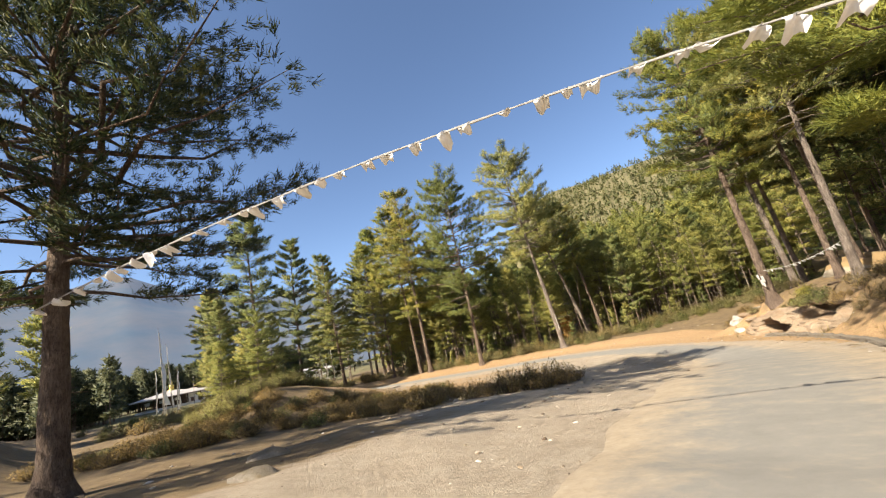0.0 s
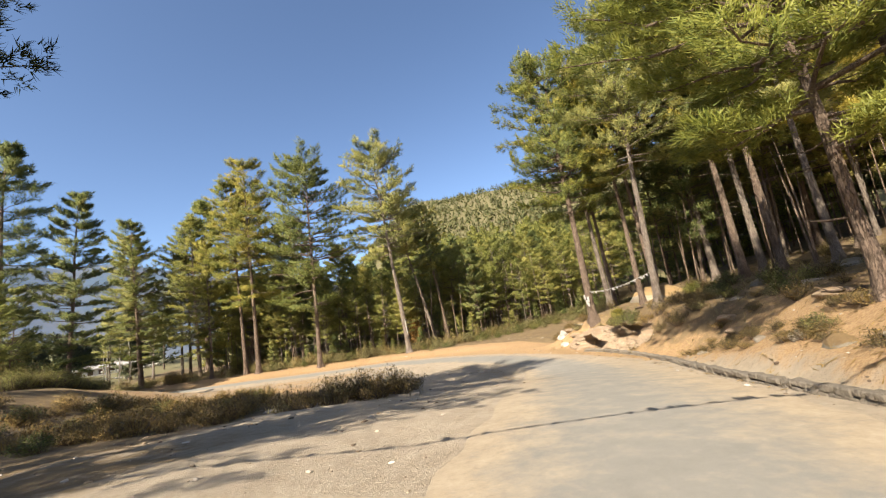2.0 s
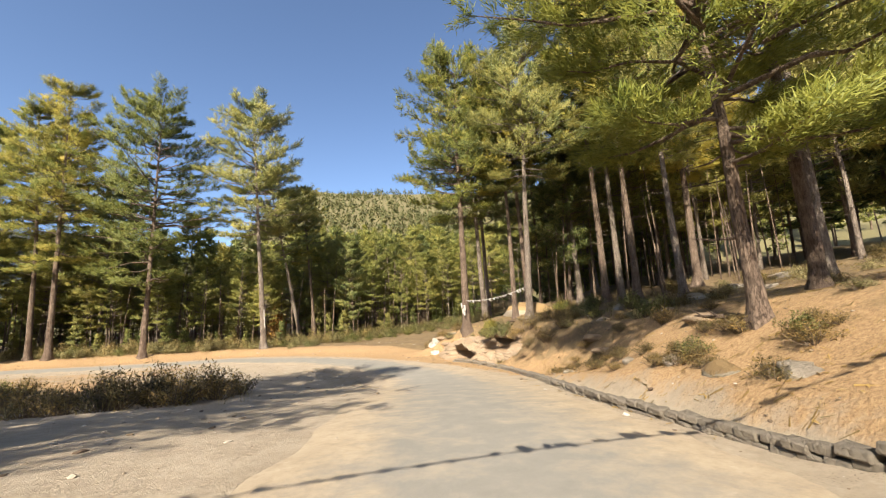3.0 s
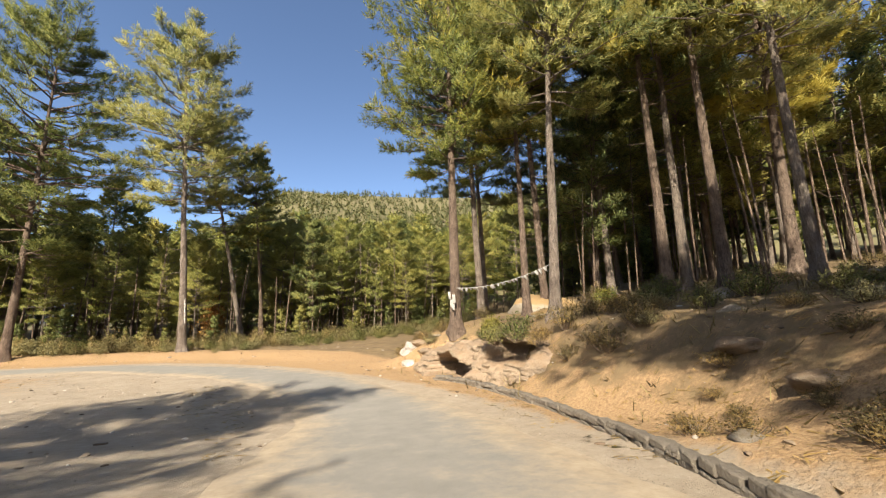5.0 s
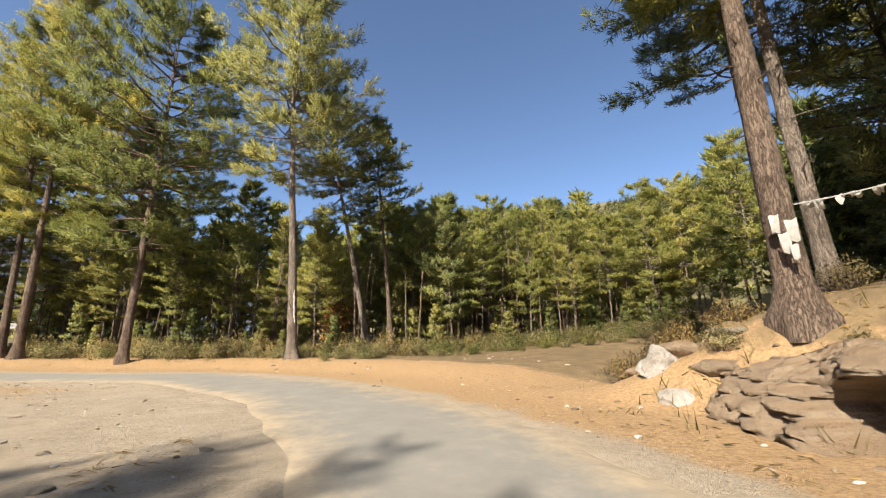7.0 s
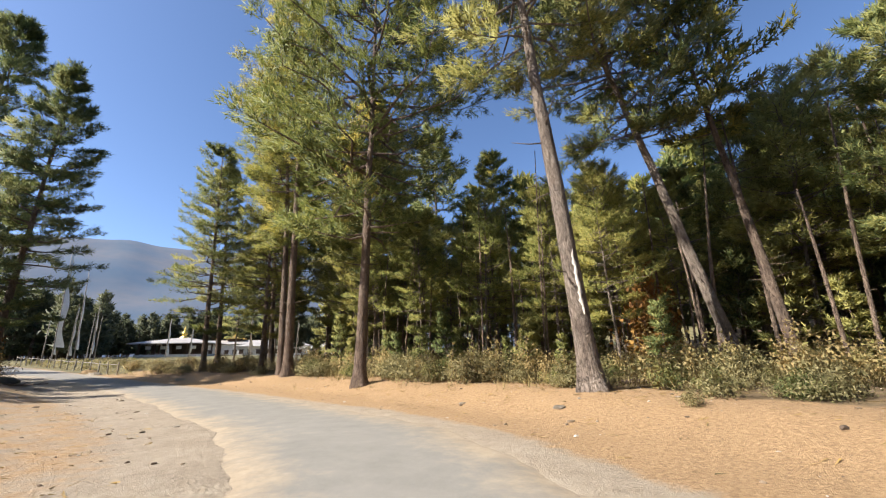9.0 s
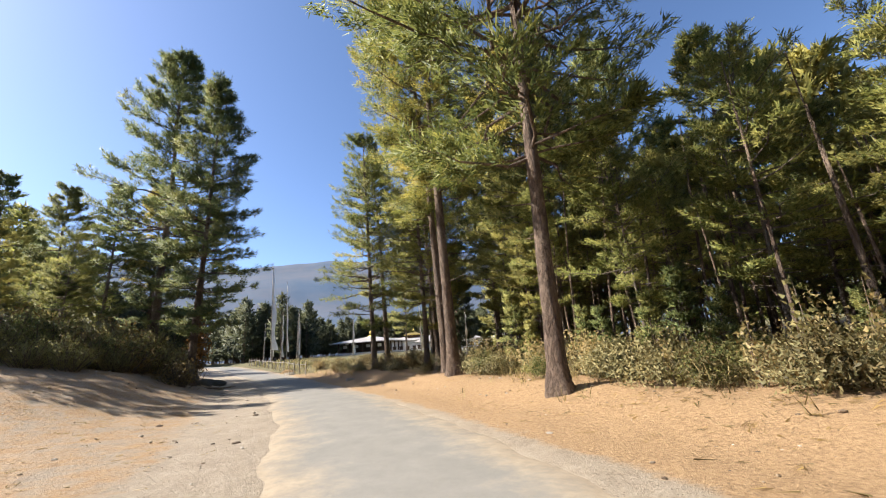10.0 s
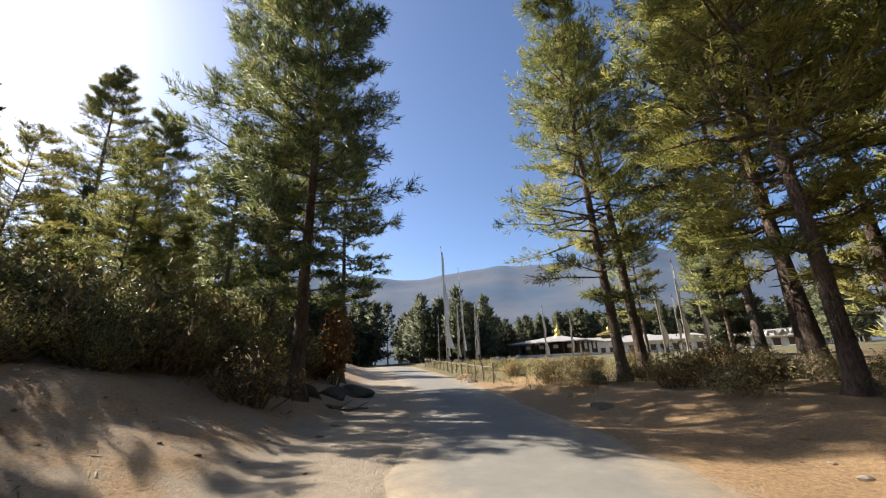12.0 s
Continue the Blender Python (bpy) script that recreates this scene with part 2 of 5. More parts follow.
# ---- mesh helpers ----
def mesh_of(name, verts, faces, mat, smooth=False):
    me = bpy.data.meshes.new(name)
    me.from_pydata([tuple(v) for v in verts], [], [tuple(f) for f in faces])
    me.materials.append(mat)
    if smooth:
        me.polygons.foreach_set("use_smooth", [True] * len(me.polygons))
    me.update()
    return me


def tri_mesh(name, verts, mat, normals=None):
    """A mesh of loose triangles from an array of 3n vertices, with soft normals of its own if given."""
    v = np.asarray(verts, np.float32).reshape(-1, 3)
    count = len(v) // 3
    me = bpy.data.meshes.new(name)
    me.vertices.add(len(v))
    me.vertices.foreach_set("co", v.ravel())
    me.loops.add(len(v))
    me.loops.foreach_set("vertex_index", np.arange(len(v), dtype=np.int32))
    me.polygons.add(count)
    me.polygons.foreach_set("loop_start", np.arange(0, len(v), 3, dtype=np.int32))
    me.materials.append(mat)
    if normals is not None:
        own = me.attributes.new("custom_normal", "FLOAT_VECTOR", "POINT")
        own.data.foreach_set("vector", np.asarray(normals, np.float32).ravel())
    me.update(calc_edges=True)
    return me


def part(name, me, parent, label="", kind=""):
    ob = new(name, me)
    ob.parent = parent
    return tagged(ob, label, kind=kind)


def root(name, m, label, category, group="", kind=""):
    ob = new(name)
    ob.matrix_basis = m
    ob.empty_display_size = 0.2
    return tagged(ob, label, category, group, kind)


def tube(pts, radii, sides=8, flare=0.0):
    """Vertices and faces of a tapered tube through the points."""
    pts = np.asarray(pts, float)
    v, f = [], []
    for i, p in enumerate(pts):
        d = pts[min(i + 1, len(pts) - 1)] - pts[max(i - 1, 0)]
        d = d / (np.linalg.norm(d) + 1e-9)
        a = np.cross(d, (0, 1, 0) if abs(d[1]) < 0.8 else (1, 0, 0))
        a /= np.linalg.norm(a)
        b = np.cross(d, a)
        for k in range(sides):
            q = 2 * math.pi * k / sides
            wob = 1 + flare * math.sin(3 * q + i * 0.7)
            v.append(p + radii[i] * wob * (math.cos(q) * a + math.sin(q) * b))
    for i in range(len(pts) - 1):
        for k in range(sides):
            f.append((i * sides + k, i * sides + (k + 1) % sides, (i + 1) * sides + (k + 1) % sides, (i + 1) * sides + k))
    f.append(tuple(range((len(pts) - 1) * sides, len(pts) * sides)))
    return v, f


def joined(bits):
    v, f = [], []
    for bv, bf in bits:
        o = len(v)
        v += list(bv)
        f += [tuple(i + o for i in q) for q in bf]
    return v, f


def blades(rng, pos, way, length, width, count, spread, soft):
    """Needle blades: loose thin triangles that fan out round each shoot, and their normals, near the shoot's soft one."""
    pos, way = np.repeat(pos, count, 0), np.repeat(way, count, 0)
    length = np.repeat(length, count) * rng.uniform(0.65, 1.15, len(pos))
    d = way + rng.normal(0, spread, way.shape)
    d /= np.linalg.norm(d, axis=1)[:, None]
    s = np.cross(d, rng.normal(0, 1, d.shape))
    s /= np.linalg.norm(s, axis=1)[:, None]
    w = np.repeat(width, 1) if np.ndim(width) else width
    along = way / (np.linalg.norm(way, axis=1)[:, None] + 1e-6)
    p = pos + along * (length * rng.uniform(-0.9, 0.35, len(pos)))[:, None] + rng.normal(0, 0.07, pos.shape)
    tip = p + d * length[:, None]
    a, b = p - s * w * 0.5 + d * length[:, None] * 0.15, p + s * w * 0.5 + d * length[:, None] * 0.15
    nrm = np.repeat(soft, count, 0) + 0.5 * d + rng.normal(0, 0.22, d.shape)
    nrm /= np.linalg.norm(nrm, axis=1)[:, None]
    turn = (np.cross(b - a, tip - a) * nrm).sum(1) < 0
    a[turn], b[turn] = b[turn].copy(), a[turn].copy()
    return np.stack([a, b, tip], 1).reshape(-1, 3), np.repeat(nrm, 3, 0)


# ---- ground ----
ROUTE = [(-1.2, -34), (-1.0, -20), (-0.7, -10), (-0.5, -5.9), (-0.2, -4.4), (0.3, -3.0), (1.1, -1.8), (2.5, -0.1), (4.6, 3.1), (6.8, 6.3), (8.8, 10.0),
         (10.0, 12.7), (10.9, 16.5), (11.1, 20.5), (10.9, 24.5), (10.3, 28.6), (8.9, 31.6), (7.0, 34.7), (4.3, 37.3), (1.3, 39.2), (-2.3, 40.7),
         (-6.0, 42.1), (-9.9, 43.2), (-18, 45.6), (-28, 48.3), (-40, 50.3), (-60, 53), (-90, 56), (-130, 60)]
ROUTE_Z = [0.6, 0.1, -0.3, -0.45, -0.51, -0.66, -0.86, -1.1, -1.36, -1.63, -2.05,
           -2.38, -2.71, -2.74, -2.77, -2.80, -2.84, -2.87, -2.86, -2.97, -3.05, -3.01, -2.93, -2.9, -2.75, -2.3, -1.6, -1.2, -0.8]


def dense(route, step):
    pts = []
    for a, b in zip(route, route[1:]):
        n = max(1, int(math.dist(a, b) / step))
        pts += [[a[k] + (b[k] - a[k]) * i / n for k in range(len(a))] for i in range(n)]
    return np.array(pts + [list(route[-1])])


LINE = dense([(x, y, z) for (x, y), z in zip(ROUTE, ROUTE_Z)], 1.2)
LINE_DIR = np.gradient(LINE[:, :2], axis=0)
LINE_DIR /= np.linalg.norm(LINE_DIR, axis=1)[:, None]
LINE_ARC = np.cumsum(np.r_[0, np.hypot(*np.diff(LINE[:, :2], axis=0).T)])


def smooth(a, b, x):
    t = np.clip((x - a) / (b - a), 0, 1)
    return t * t * (3 - 2 * t)


def wobble(x, y, s, seed):
    """Cheap smooth noise from a few sines, about -1 to 1."""
    r = np.random.default_rng(seed)
    z = np.zeros_like(x, dtype=float)
    for k in range(6):
        a, q, f = r.uniform(0, 6.28), r.uniform(0, 6.28), s * 1.7 ** (k * 0.6)
        z += np.sin((x * math.cos(a) + y * math.sin(a)) * f + q) / 1.4**k
    return z / 2.6


AT_BEND = LINE_ARC[int(np.argmin(np.hypot(LINE[:, 0] - 10.8, LINE[:, 1] - 25.5)))]
AT_START = LINE_ARC[int(np.argmin(np.hypot(LINE[:, 0] - 4.6, LINE[:, 1] - 3.1)))]
IS_LATE = smooth(AT_BEND - 4, AT_BEND + 4, LINE_ARC)
IS_EARLY = smooth(AT_START + 5, AT_START - 3, LINE_ARC)


def lie(x, y):
    """Height of the lane near by, distance from the lane, side (+1: right of the way), and how far the place belongs to its last and first legs."""
    x, y = np.asarray(x, float).ravel(), np.asarray(y, float).ravel()
    zr, dist, side, late, early = (np.zeros(len(x)) for _ in range(5))
    for i in range(0, len(x), 20000):
        s = slice(i, i + 20000)
        dx, dy = x[s, None] - LINE[:, 0], y[s, None] - LINE[:, 1]
        d2 = dx * dx + dy * dy
        w = 1 / (d2 + 2.0) ** 2
        w /= w.sum(1)[:, None]
        zr[s], late[s], early[s] = w @ LINE[:, 2], w @ IS_LATE, w @ IS_EARLY
        k = d2.argmin(1)
        n = np.arange(len(k))
        dist[s] = np.sqrt(d2[n, k])
        side[s] = np.where(dx[n, k] * LINE_DIR[k, 1] - dy[n, k] * LINE_DIR[k, 0] > 0, 1, -1)
    return zr, dist, side, late, early


def ground_z(x, y):
    shape = np.shape(x)
    x, y = np.asarray(x, float).ravel(), np.asarray(y, float).ravel()
    z, d, side, late, early = lie(x, y)
    right = side > 0
    rim = 4.4 + 0.9 * smooth(4, 12, y) + 2.6 * np.exp(-(((y - 21.5) / 3.8) ** 2))
    bank = (1.45 + 0.75 * smooth(6, 14, y)) * smooth(rim, rim + 3.2, d) + 0.13 * np.maximum(0, d - rim - 2.4)
    bank = bank + 0.62 * smooth(3.85, 4.7, d) * smooth(13, 5, y)
    inner = 1 - smooth(23.8, 29.5, y - 0.12 * (x - 19))
    z = z + np.where(right, np.minimum(bank, 9) * inner, 0)
    verge = 0.42 * smooth(4.6, 7.5, d) + 0.02 * np.maximum(0, d - 9)
    z = z + np.where(right, np.minimum(verge, 3) * smooth(28, 35, y) * (1 - 0.4 * smooth(-14, -30, x)), 0)
    z = z + np.where(right, 0.07 * np.maximum(0, d - 16) * smooth(14, 34, x) * smooth(36, 46, y), 0)
    bearing = np.where(y > -4, (-x - 0.5) / np.maximum(y + 5.9, 1), 9)
    saddle = smooth(0.54, 0.7, bearing) * smooth(1.5, 1.2, bearing)
    south = np.minimum(0.3 * np.maximum(0, d - 2.6), 1.1) + np.minimum(0.17 * np.maximum(0, d - 5), 4) * (1 - saddle)
    z = z + np.where(~right, south * late**2 * smooth(-8, -20, x) + 0.04 * np.maximum(0, np.minimum(d, 14) - 3) * late * smooth(2, -8, x), 0)
    z = z + np.where(~right, 0.3 * smooth(3, 7, d) * early, 0)
    az = np.degrees(np.arctan2(-(x - 5), y - 15))
    far = np.hypot(x - 5, y - 15)
    fan = smooth(4, -14, az) * smooth(-130, -75, az)
    z = z + fan * (0.16 * np.maximum(0, far - 62) * smooth(62, 120, far) + 0.17 * np.maximum(0, far - 240) * smooth(240, 330, far))
    z = np.where(far > 700, z - fan * 0.36 * (far - 700) * 0.9, z)
    z = np.maximum(z, -12)
    z = z + 0.05 * wobble(x, y, 1.1, 3) * smooth(2.5, 5, d) + 0.16 * wobble(x, y, 0.35, 5) * smooth(6, 14, d)
    z = z + 9 * wobble(x, y, 0.018, 8) * smooth(150, 400, far) * fan
    return z.reshape(shape)


def gz(x, y):
    return float(ground_z(np.array([x]), np.array([y]))[0])


def graded(lo, hi, a, b, near, far):
    """Grid lines from lo to hi, close together between a and b and wider outside."""
    out = list(np.arange(a, b + near * 0.5, near))
    step, v = near, a
    while v > lo:
        step = min(step * 1.22, far)
        v -= step
        out.insert(0, v)
    step, v = near, out[-1]
    while v < hi:
        step = min(step * 1.22, far)
        v += step
        out.append(v)
    return np.array(out)


def build_ground():
    gx, gy = graded(-3600, 3600, -34, 28, 0.42, 260), graded(-3600, 3600, -10, 58, 0.42, 260)
    X, Y = np.meshgrid(gx, gy)
    Z = ground_z(X, Y)
    _, d, side, late, early = lie(X, Y)
    mid = spline(CENTRE, 8)
    gap, half = np.full(X.size, 99.0), np.full(X.size, 2.0)
    for i in range(0, X.size, 20000):
        q = slice(i, i + 20000)
        d2 = (X.ravel()[q, None] - mid[:, 0]) ** 2 + (Y.ravel()[q, None] - mid[:, 1]) ** 2
        k = d2.argmin(1)
        gap[q], half[q] = np.sqrt(d2[np.arange(len(k)), k]), mid[k, 2] / 2
    Z = Z - (0.1 * smooth(0.1, 0.9, half - gap)).reshape(Z.shape)
    nx, ny = len(gx), len(gy)
    idx = np.arange(nx * ny).reshape(ny, nx)
    faces = np.stack([idx[:-1, :-1], idx[:-1, 1:], idx[1:, 1:], idx[1:, :-1]], -1).reshape(-1, 4)
    me = mesh_of("ground", np.stack([X, Y, Z], -1).reshape(-1, 3), faces, GROUND, True)
    x, y = X.ravel(), Y.ravel()
    right = side > 0
    # red: pine needle litter, green: dark forest soil and the bank's painted shade, blue: grass and moss
    litter = np.where(right, (1 - late) * smooth(3.2, 5.6, d) + late * smooth(2.6, 4.2, d), 0.55 * smooth(9, 15, d) + 0.3 * early * smooth(4.5, 7.5, d) + 0.5 * late * smooth(1.9, 3.2, d) * smooth(8, 0, x))
    # dark patches raised on the bank past y = 7 to stand in for shade
    soil_and_shade = np.where(right, late * smooth(7.6, 10.0, d) + (1 - late) * ((0.44 + 0.2 * smooth(7, 11, y)) * smooth(4.6, 7, d) + 0.55 * smooth(9, 22, d)), smooth(11, 16, d) + early * smooth(5.0, 9.0, d))
    soil_and_shade = np.clip(soil_and_shade + np.where(~right, late * smooth(-15, -22, x) * smooth(3.5, 7, d) * 0.6, 0), 0, 1)
    grass = np.where(np.hypot(x, y - 20) > 75, 0.8, 0.0) + np.where(right, 0.85 * smooth(-28, -34, x) * smooth(2.6, 4, d), 0)
    col = me.color_attributes.new("zone", "FLOAT_COLOR", "POINT")
    col.data.foreach_set("color", np.stack([litter, soil_and_shade, np.clip(grass, 0, 1), np.ones_like(x)], -1).astype(np.float32).ravel())
    tagged(new("ground", me), "sandy ground strewn with pine needles and dry earth", "ground", kind="structure")


# ---- road ----
CENTRE = [(-0.9, -34, 4.6), (-0.7, -20, 4.6), (-0.4, -10, 4.8), (0.6, -5, 5.0), (2.6, -1.0, 5.4), (5.4, 3.6, 6.0), (8.2, 8.4, 6.0), (10.9, 13.6, 5.2),
          (12.2, 18.2, 4.1), (12.4, 22.0, 3.9), (11.9, 26.0, 4.1), (10.4, 30.2, 4.0), (8.0, 34.0, 4.0), (5.0, 37.4, 4.0), (0.9, 40.2, 4.0), (-4.0, 42.4, 4.0),
          (-8.4, 44.1, 4.0), (-17.6, 47.0, 4.0), (-28, 49.6, 4.0), (-40, 51.5, 4.0), (-60, 54.2, 4.0), (-90, 57, 4.0), (-130, 61, 4.0)]


def spline(pts, per):
    out = []
    pts = [np.array(p, float) for p in pts]
    for i in range(len(pts) - 1):
        p0, p1, p2, p3 = pts[max(i - 1, 0)], pts[i], pts[i + 1], pts[min(i + 2, len(pts) - 1)]
        for k in range(per):
            t = k / per
            out.append(0.5 * (2 * p1 + (p2 - p0) * t + (2 * p0 - 5 * p1 + 4 * p2 - p3) * t * t + (3 * p1 - p0 - 3 * p2 + p3) * t**3))
    return np.array(out + [pts[-1]])


def build_road():
    c = spline(CENTRE, 16)
    d = np.gradient(c[:, :2], axis=0)
    d /= np.linalg.norm(d, axis=1)[:, None]
    across = np.linspace(-1, 1, 15)
    r = np.stack([d[:, 1], -d[:, 0]], 1)
    s = np.cumsum(np.r_[0, np.hypot(*np.diff(c[:, :2], axis=0).T)])
    half = c[:, 2] / 2
    lw = half * (1 + 0.05 * np.sin(s * 0.9) + 0.04 * np.sin(s * 2.3 + 1))
    rw = half * (1 + 0.05 * np.sin(s * 0.8 + 2) + 0.04 * np.sin(s * 2.7))
    off = np.where(across[None] < 0, across[None] * lw[:, None], across[None] * rw[:, None])
    X = c[:, 0:1] + r[:, 0:1] * off
    Y = c[:, 1:2] + r[:, 1:2] * off
    Z = ground_z(X, Y) + 0.012 + 0.03 * (1 - across[None] ** 2)
    Z[:, 0] -= 0.035
    Z[:, -1] -= 0.035
    n, m = X.shape
    idx = np.arange(n * m).reshape(n, m)
    faces = np.stack([idx[:-1, :-1], idx[:-1, 1:], idx[1:, 1:], idx[1:, :-1]], -1).reshape(-1, 4)
    me = mesh_of("road", np.stack([X, Y, Z], -1).reshape(-1, 3), faces, ASPHALT, True)
    wide = smooth(4.2, 6.5, c[:, 2])[:, None]
    dust = np.abs(across)[None] ** 1.8 * 1.05 + 0.25 * wide + 0.05
    at = me.attributes.new("dust", "FLOAT", "POINT")
    at.data.foreach_set("value", np.broadcast_to(dust, X.shape).astype(np.float32).ravel())
    tagged(new("road", me), "worn narrow asphalt lane with dusty sandy edges", "road", kind="structure")


# ---- pines ----
TRUNK_RINGS, TRUNK_SIDES = 64, 20


def rough_trunk(seed, hs, spine, rad):
    """A trunk with plated bark in relief and a buttressed foot."""
    tall = hs[-1]
    lift = np.r_[-0.5, np.linspace(0.0, 1.0, TRUNK_RINGS - 1) ** 1.5 * tall]
    v, f = [], []
    for i, h in enumerate(lift):
        r, cx, cy = (float(np.interp(h, hs, q)) for q in (rad, spine[:, 0], spine[:, 1]))
        for k in range(TRUNK_SIDES):
            q = 2 * math.pi * k / TRUNK_SIDES
            c, s = math.cos(q), math.sin(q)
            knob = noise.noise(Vector((c * 1.3 + seed, s * 1.3, h * 0.7))) * 0.10 + noise.noise(Vector((c * 4 + seed, s * 4, h * 2.3))) * 0.09
            foot = 0.3 * math.exp(-max(h, 0) / 0.35) * max(0.0, math.sin(4 * q + seed) + 0.3 * math.sin(7 * q))
            rr = r * (1 + knob + foot)
            v.append((cx + rr * c, cy + rr * s, h))
    for i in range(TRUNK_RINGS - 1):
        for k in range(TRUNK_SIDES):
            n = (k + 1) % TRUNK_SIDES
            f.append((i * TRUNK_SIDES + k, i * TRUNK_SIDES + n, (i + 1) * TRUNK_SIDES + n, (i + 1) * TRUNK_SIDES + k))
    return v, f


def pine_meshes(seed, height=24.0, clear=0.45, reach=3.4, thick=0.3, whorls=15, limbs=5, shoots=6, fan=8, blade=(0.5, 0.085),
                needles=None, bark=None, droop=0.1, sides=10, conic=0.6, stubs=10):
    """Trunk with limbs, and crown, of a pine of that height; clear: the part of the trunk with no green limbs."""
    rng = np.random.default_rng(seed)
    ring = 12
    hs = np.r_[0, 0.012, 0.03, np.linspace(0.07, 1, ring)] * height
    bend = np.cumsum(rng.normal(0, 0.05, (len(hs), 2)), 0) * np.linspace(0, 1, len(hs))[:, None]
    spine = np.c_[bend, hs]
    spine[0, 2] = -0.5
    rad = thick * (1 - 0.9 * (hs / height) ** 0.85) * np.r_[1.45, 1.25, 1.08, np.ones(ring)]
    bits = [rough_trunk(seed, hs, spine, np.maximum(rad, 0.02)) if sides >= 10 else tube(spine, np.maximum(rad, 0.02), sides, 0.05)]

    def axis(h):
        return np.array([np.interp(h, hs, spine[:, 0]), np.interp(h, hs, spine[:, 1]), h])

    pos, way, size = [], [], []
    base = clear * height
    for w in range(whorls):
        u = (w + rng.uniform(-0.25, 0.25)) / whorls
        u = min(max(u, 0.0), 0.985)
        h = base + u * (height - base)
        full = (1 - u) ** conic * min(1.0, 0.5 + u * 2.6)
        n = max(3, int(round(limbs + rng.uniform(-1, 1))))
        turn = rng.uniform(0, 6.28)
        for k in range(n):
            if rng.uniform() < 0.1 + 0.22 * (u < 0.2):
                continue
            a = turn + 6.283 * k / n + rng.normal(0, 0.25)
            length = max(0.5, reach * full * rng.uniform(0.6, 1.15))
            rise = -droop + 0.75 * u + rng.normal(0, 0.1)
            out = np.array([math.cos(a), math.sin(a), 0])
            p0 = axis(h + rng.uniform(-0.4, 0.4))
            ts = np.linspace(0, 1, 5)
            line = p0 + out * (ts * length)[:, None] + np.array([0, 0, 1]) * (rise * ts * length + 0.14 * length * (ts**2 - ts * 0.4))[:, None]
            line[1:] += rng.normal(0, 0.05 * length, (4, 3)) * [1, 1, 0.5]
            r0 = max(0.02, 0.013 * length + 0.012)
            bits.append(tube(line, np.linspace(r0, 0.01, 5), 4) if sides > 7 else tube(line[[0, 2, 4]], (r0, r0 * 0.7, 0.01), 3))
            sidev = np.array([-out[1], out[0], 0])
            for sidx in range(shoots):
                t = 0.28 + 0.72 * (sidx + rng.uniform(0.1, 0.9)) / shoots
                q = np.array([np.interp(t, ts, line[:, c]) for c in range(3)])
                ahead = line[-1] - line[-2]
                ahead = ahead / np.linalg.norm(ahead)
                for sg in (-1, 1):
                    dv = ahead * rng.uniform(0.4, 1.0) + sidev * sg * rng.uniform(0.4, 1.0) + np.array([0, 0, rng.uniform(-0.12, 0.32)])
                    dv /= np.linalg.norm(dv)
                    sl = (0.28 + 0.34 * length * (1 - 0.75 * t)) * rng.uniform(0.6, 1.2)
                    for step in (0.45, 1.0):
                        pos.append(q + dv * sl * step)
                        way.append(dv + np.array([0, 0, 0.2]))
                        size.append(blade[0])
            pos.append(line[-1])
            way.append(ahead)
            size.append(blade[0])
    top = axis(height * 0.995)
    for k in range(6):
        pos.append(top - [0, 0, 0.25 * k])
        way.append(np.array([rng.normal(0, 0.4), rng.normal(0, 0.4), 1.0]))
        size.append(blade[0])
    for k in range(stubs):
        h, a = rng.uniform(min(0.12, clear * 0.5), clear) * height, rng.uniform(0, 6.28)
        ln = rng.uniform(0.3, 1.3)
        p = axis(h)
        q = p + ln * np.array([math.cos(a), math.sin(a), rng.uniform(-0.15, 0.25)])
        bits.append(tube([p, (p + q) / 2 + rng.normal(0, 0.04, 3), q], (0.03, 0.022, 0.008), 4))
    pos = np.array(pos)
    out = pos - np.c_[np.interp(pos[:, 2], hs, spine[:, 0]), np.interp(pos[:, 2], hs, spine[:, 1]), pos[:, 2]]
    out /= np.linalg.norm(out, axis=1)[:, None] + 0.4
    crown, nrm = blades(rng, pos, np.array(way), np.array(size), blade[1], fan, 0.55, out * 0.7 + [0, 0, 0.7])
    v, f = joined(bits)
    return mesh_of("trunk", v, f, bark or BARK, True), tri_mesh("crown", crown, needles or NEEDLES, nrm)


def pine(name, meshes, m, label, group):
    ob = root(name, m, label, "tree", group)
    part("trunk", meshes[0], ob)
    part("crown", meshes[1], ob)
    return ob


def stand(x, y, scale=1.0, turn=0.0, lean=(0.0, 0.0), z=None, sink=0.0, tall=1.0):
    """Pose on the ground; lean: degrees towards +x and +y."""
    base = gz(x, y) if z is None else z
    return (Matrix.Translation((x, y, base - sink)) @ Euler((radians(-lean[1]), radians(lean[0]), 0)).to_matrix().to_4x4()
            @ Matrix.Rotation(radians(turn), 4, "Z") @ Matrix.Diagonal((scale, scale, scale * tall, 1)))


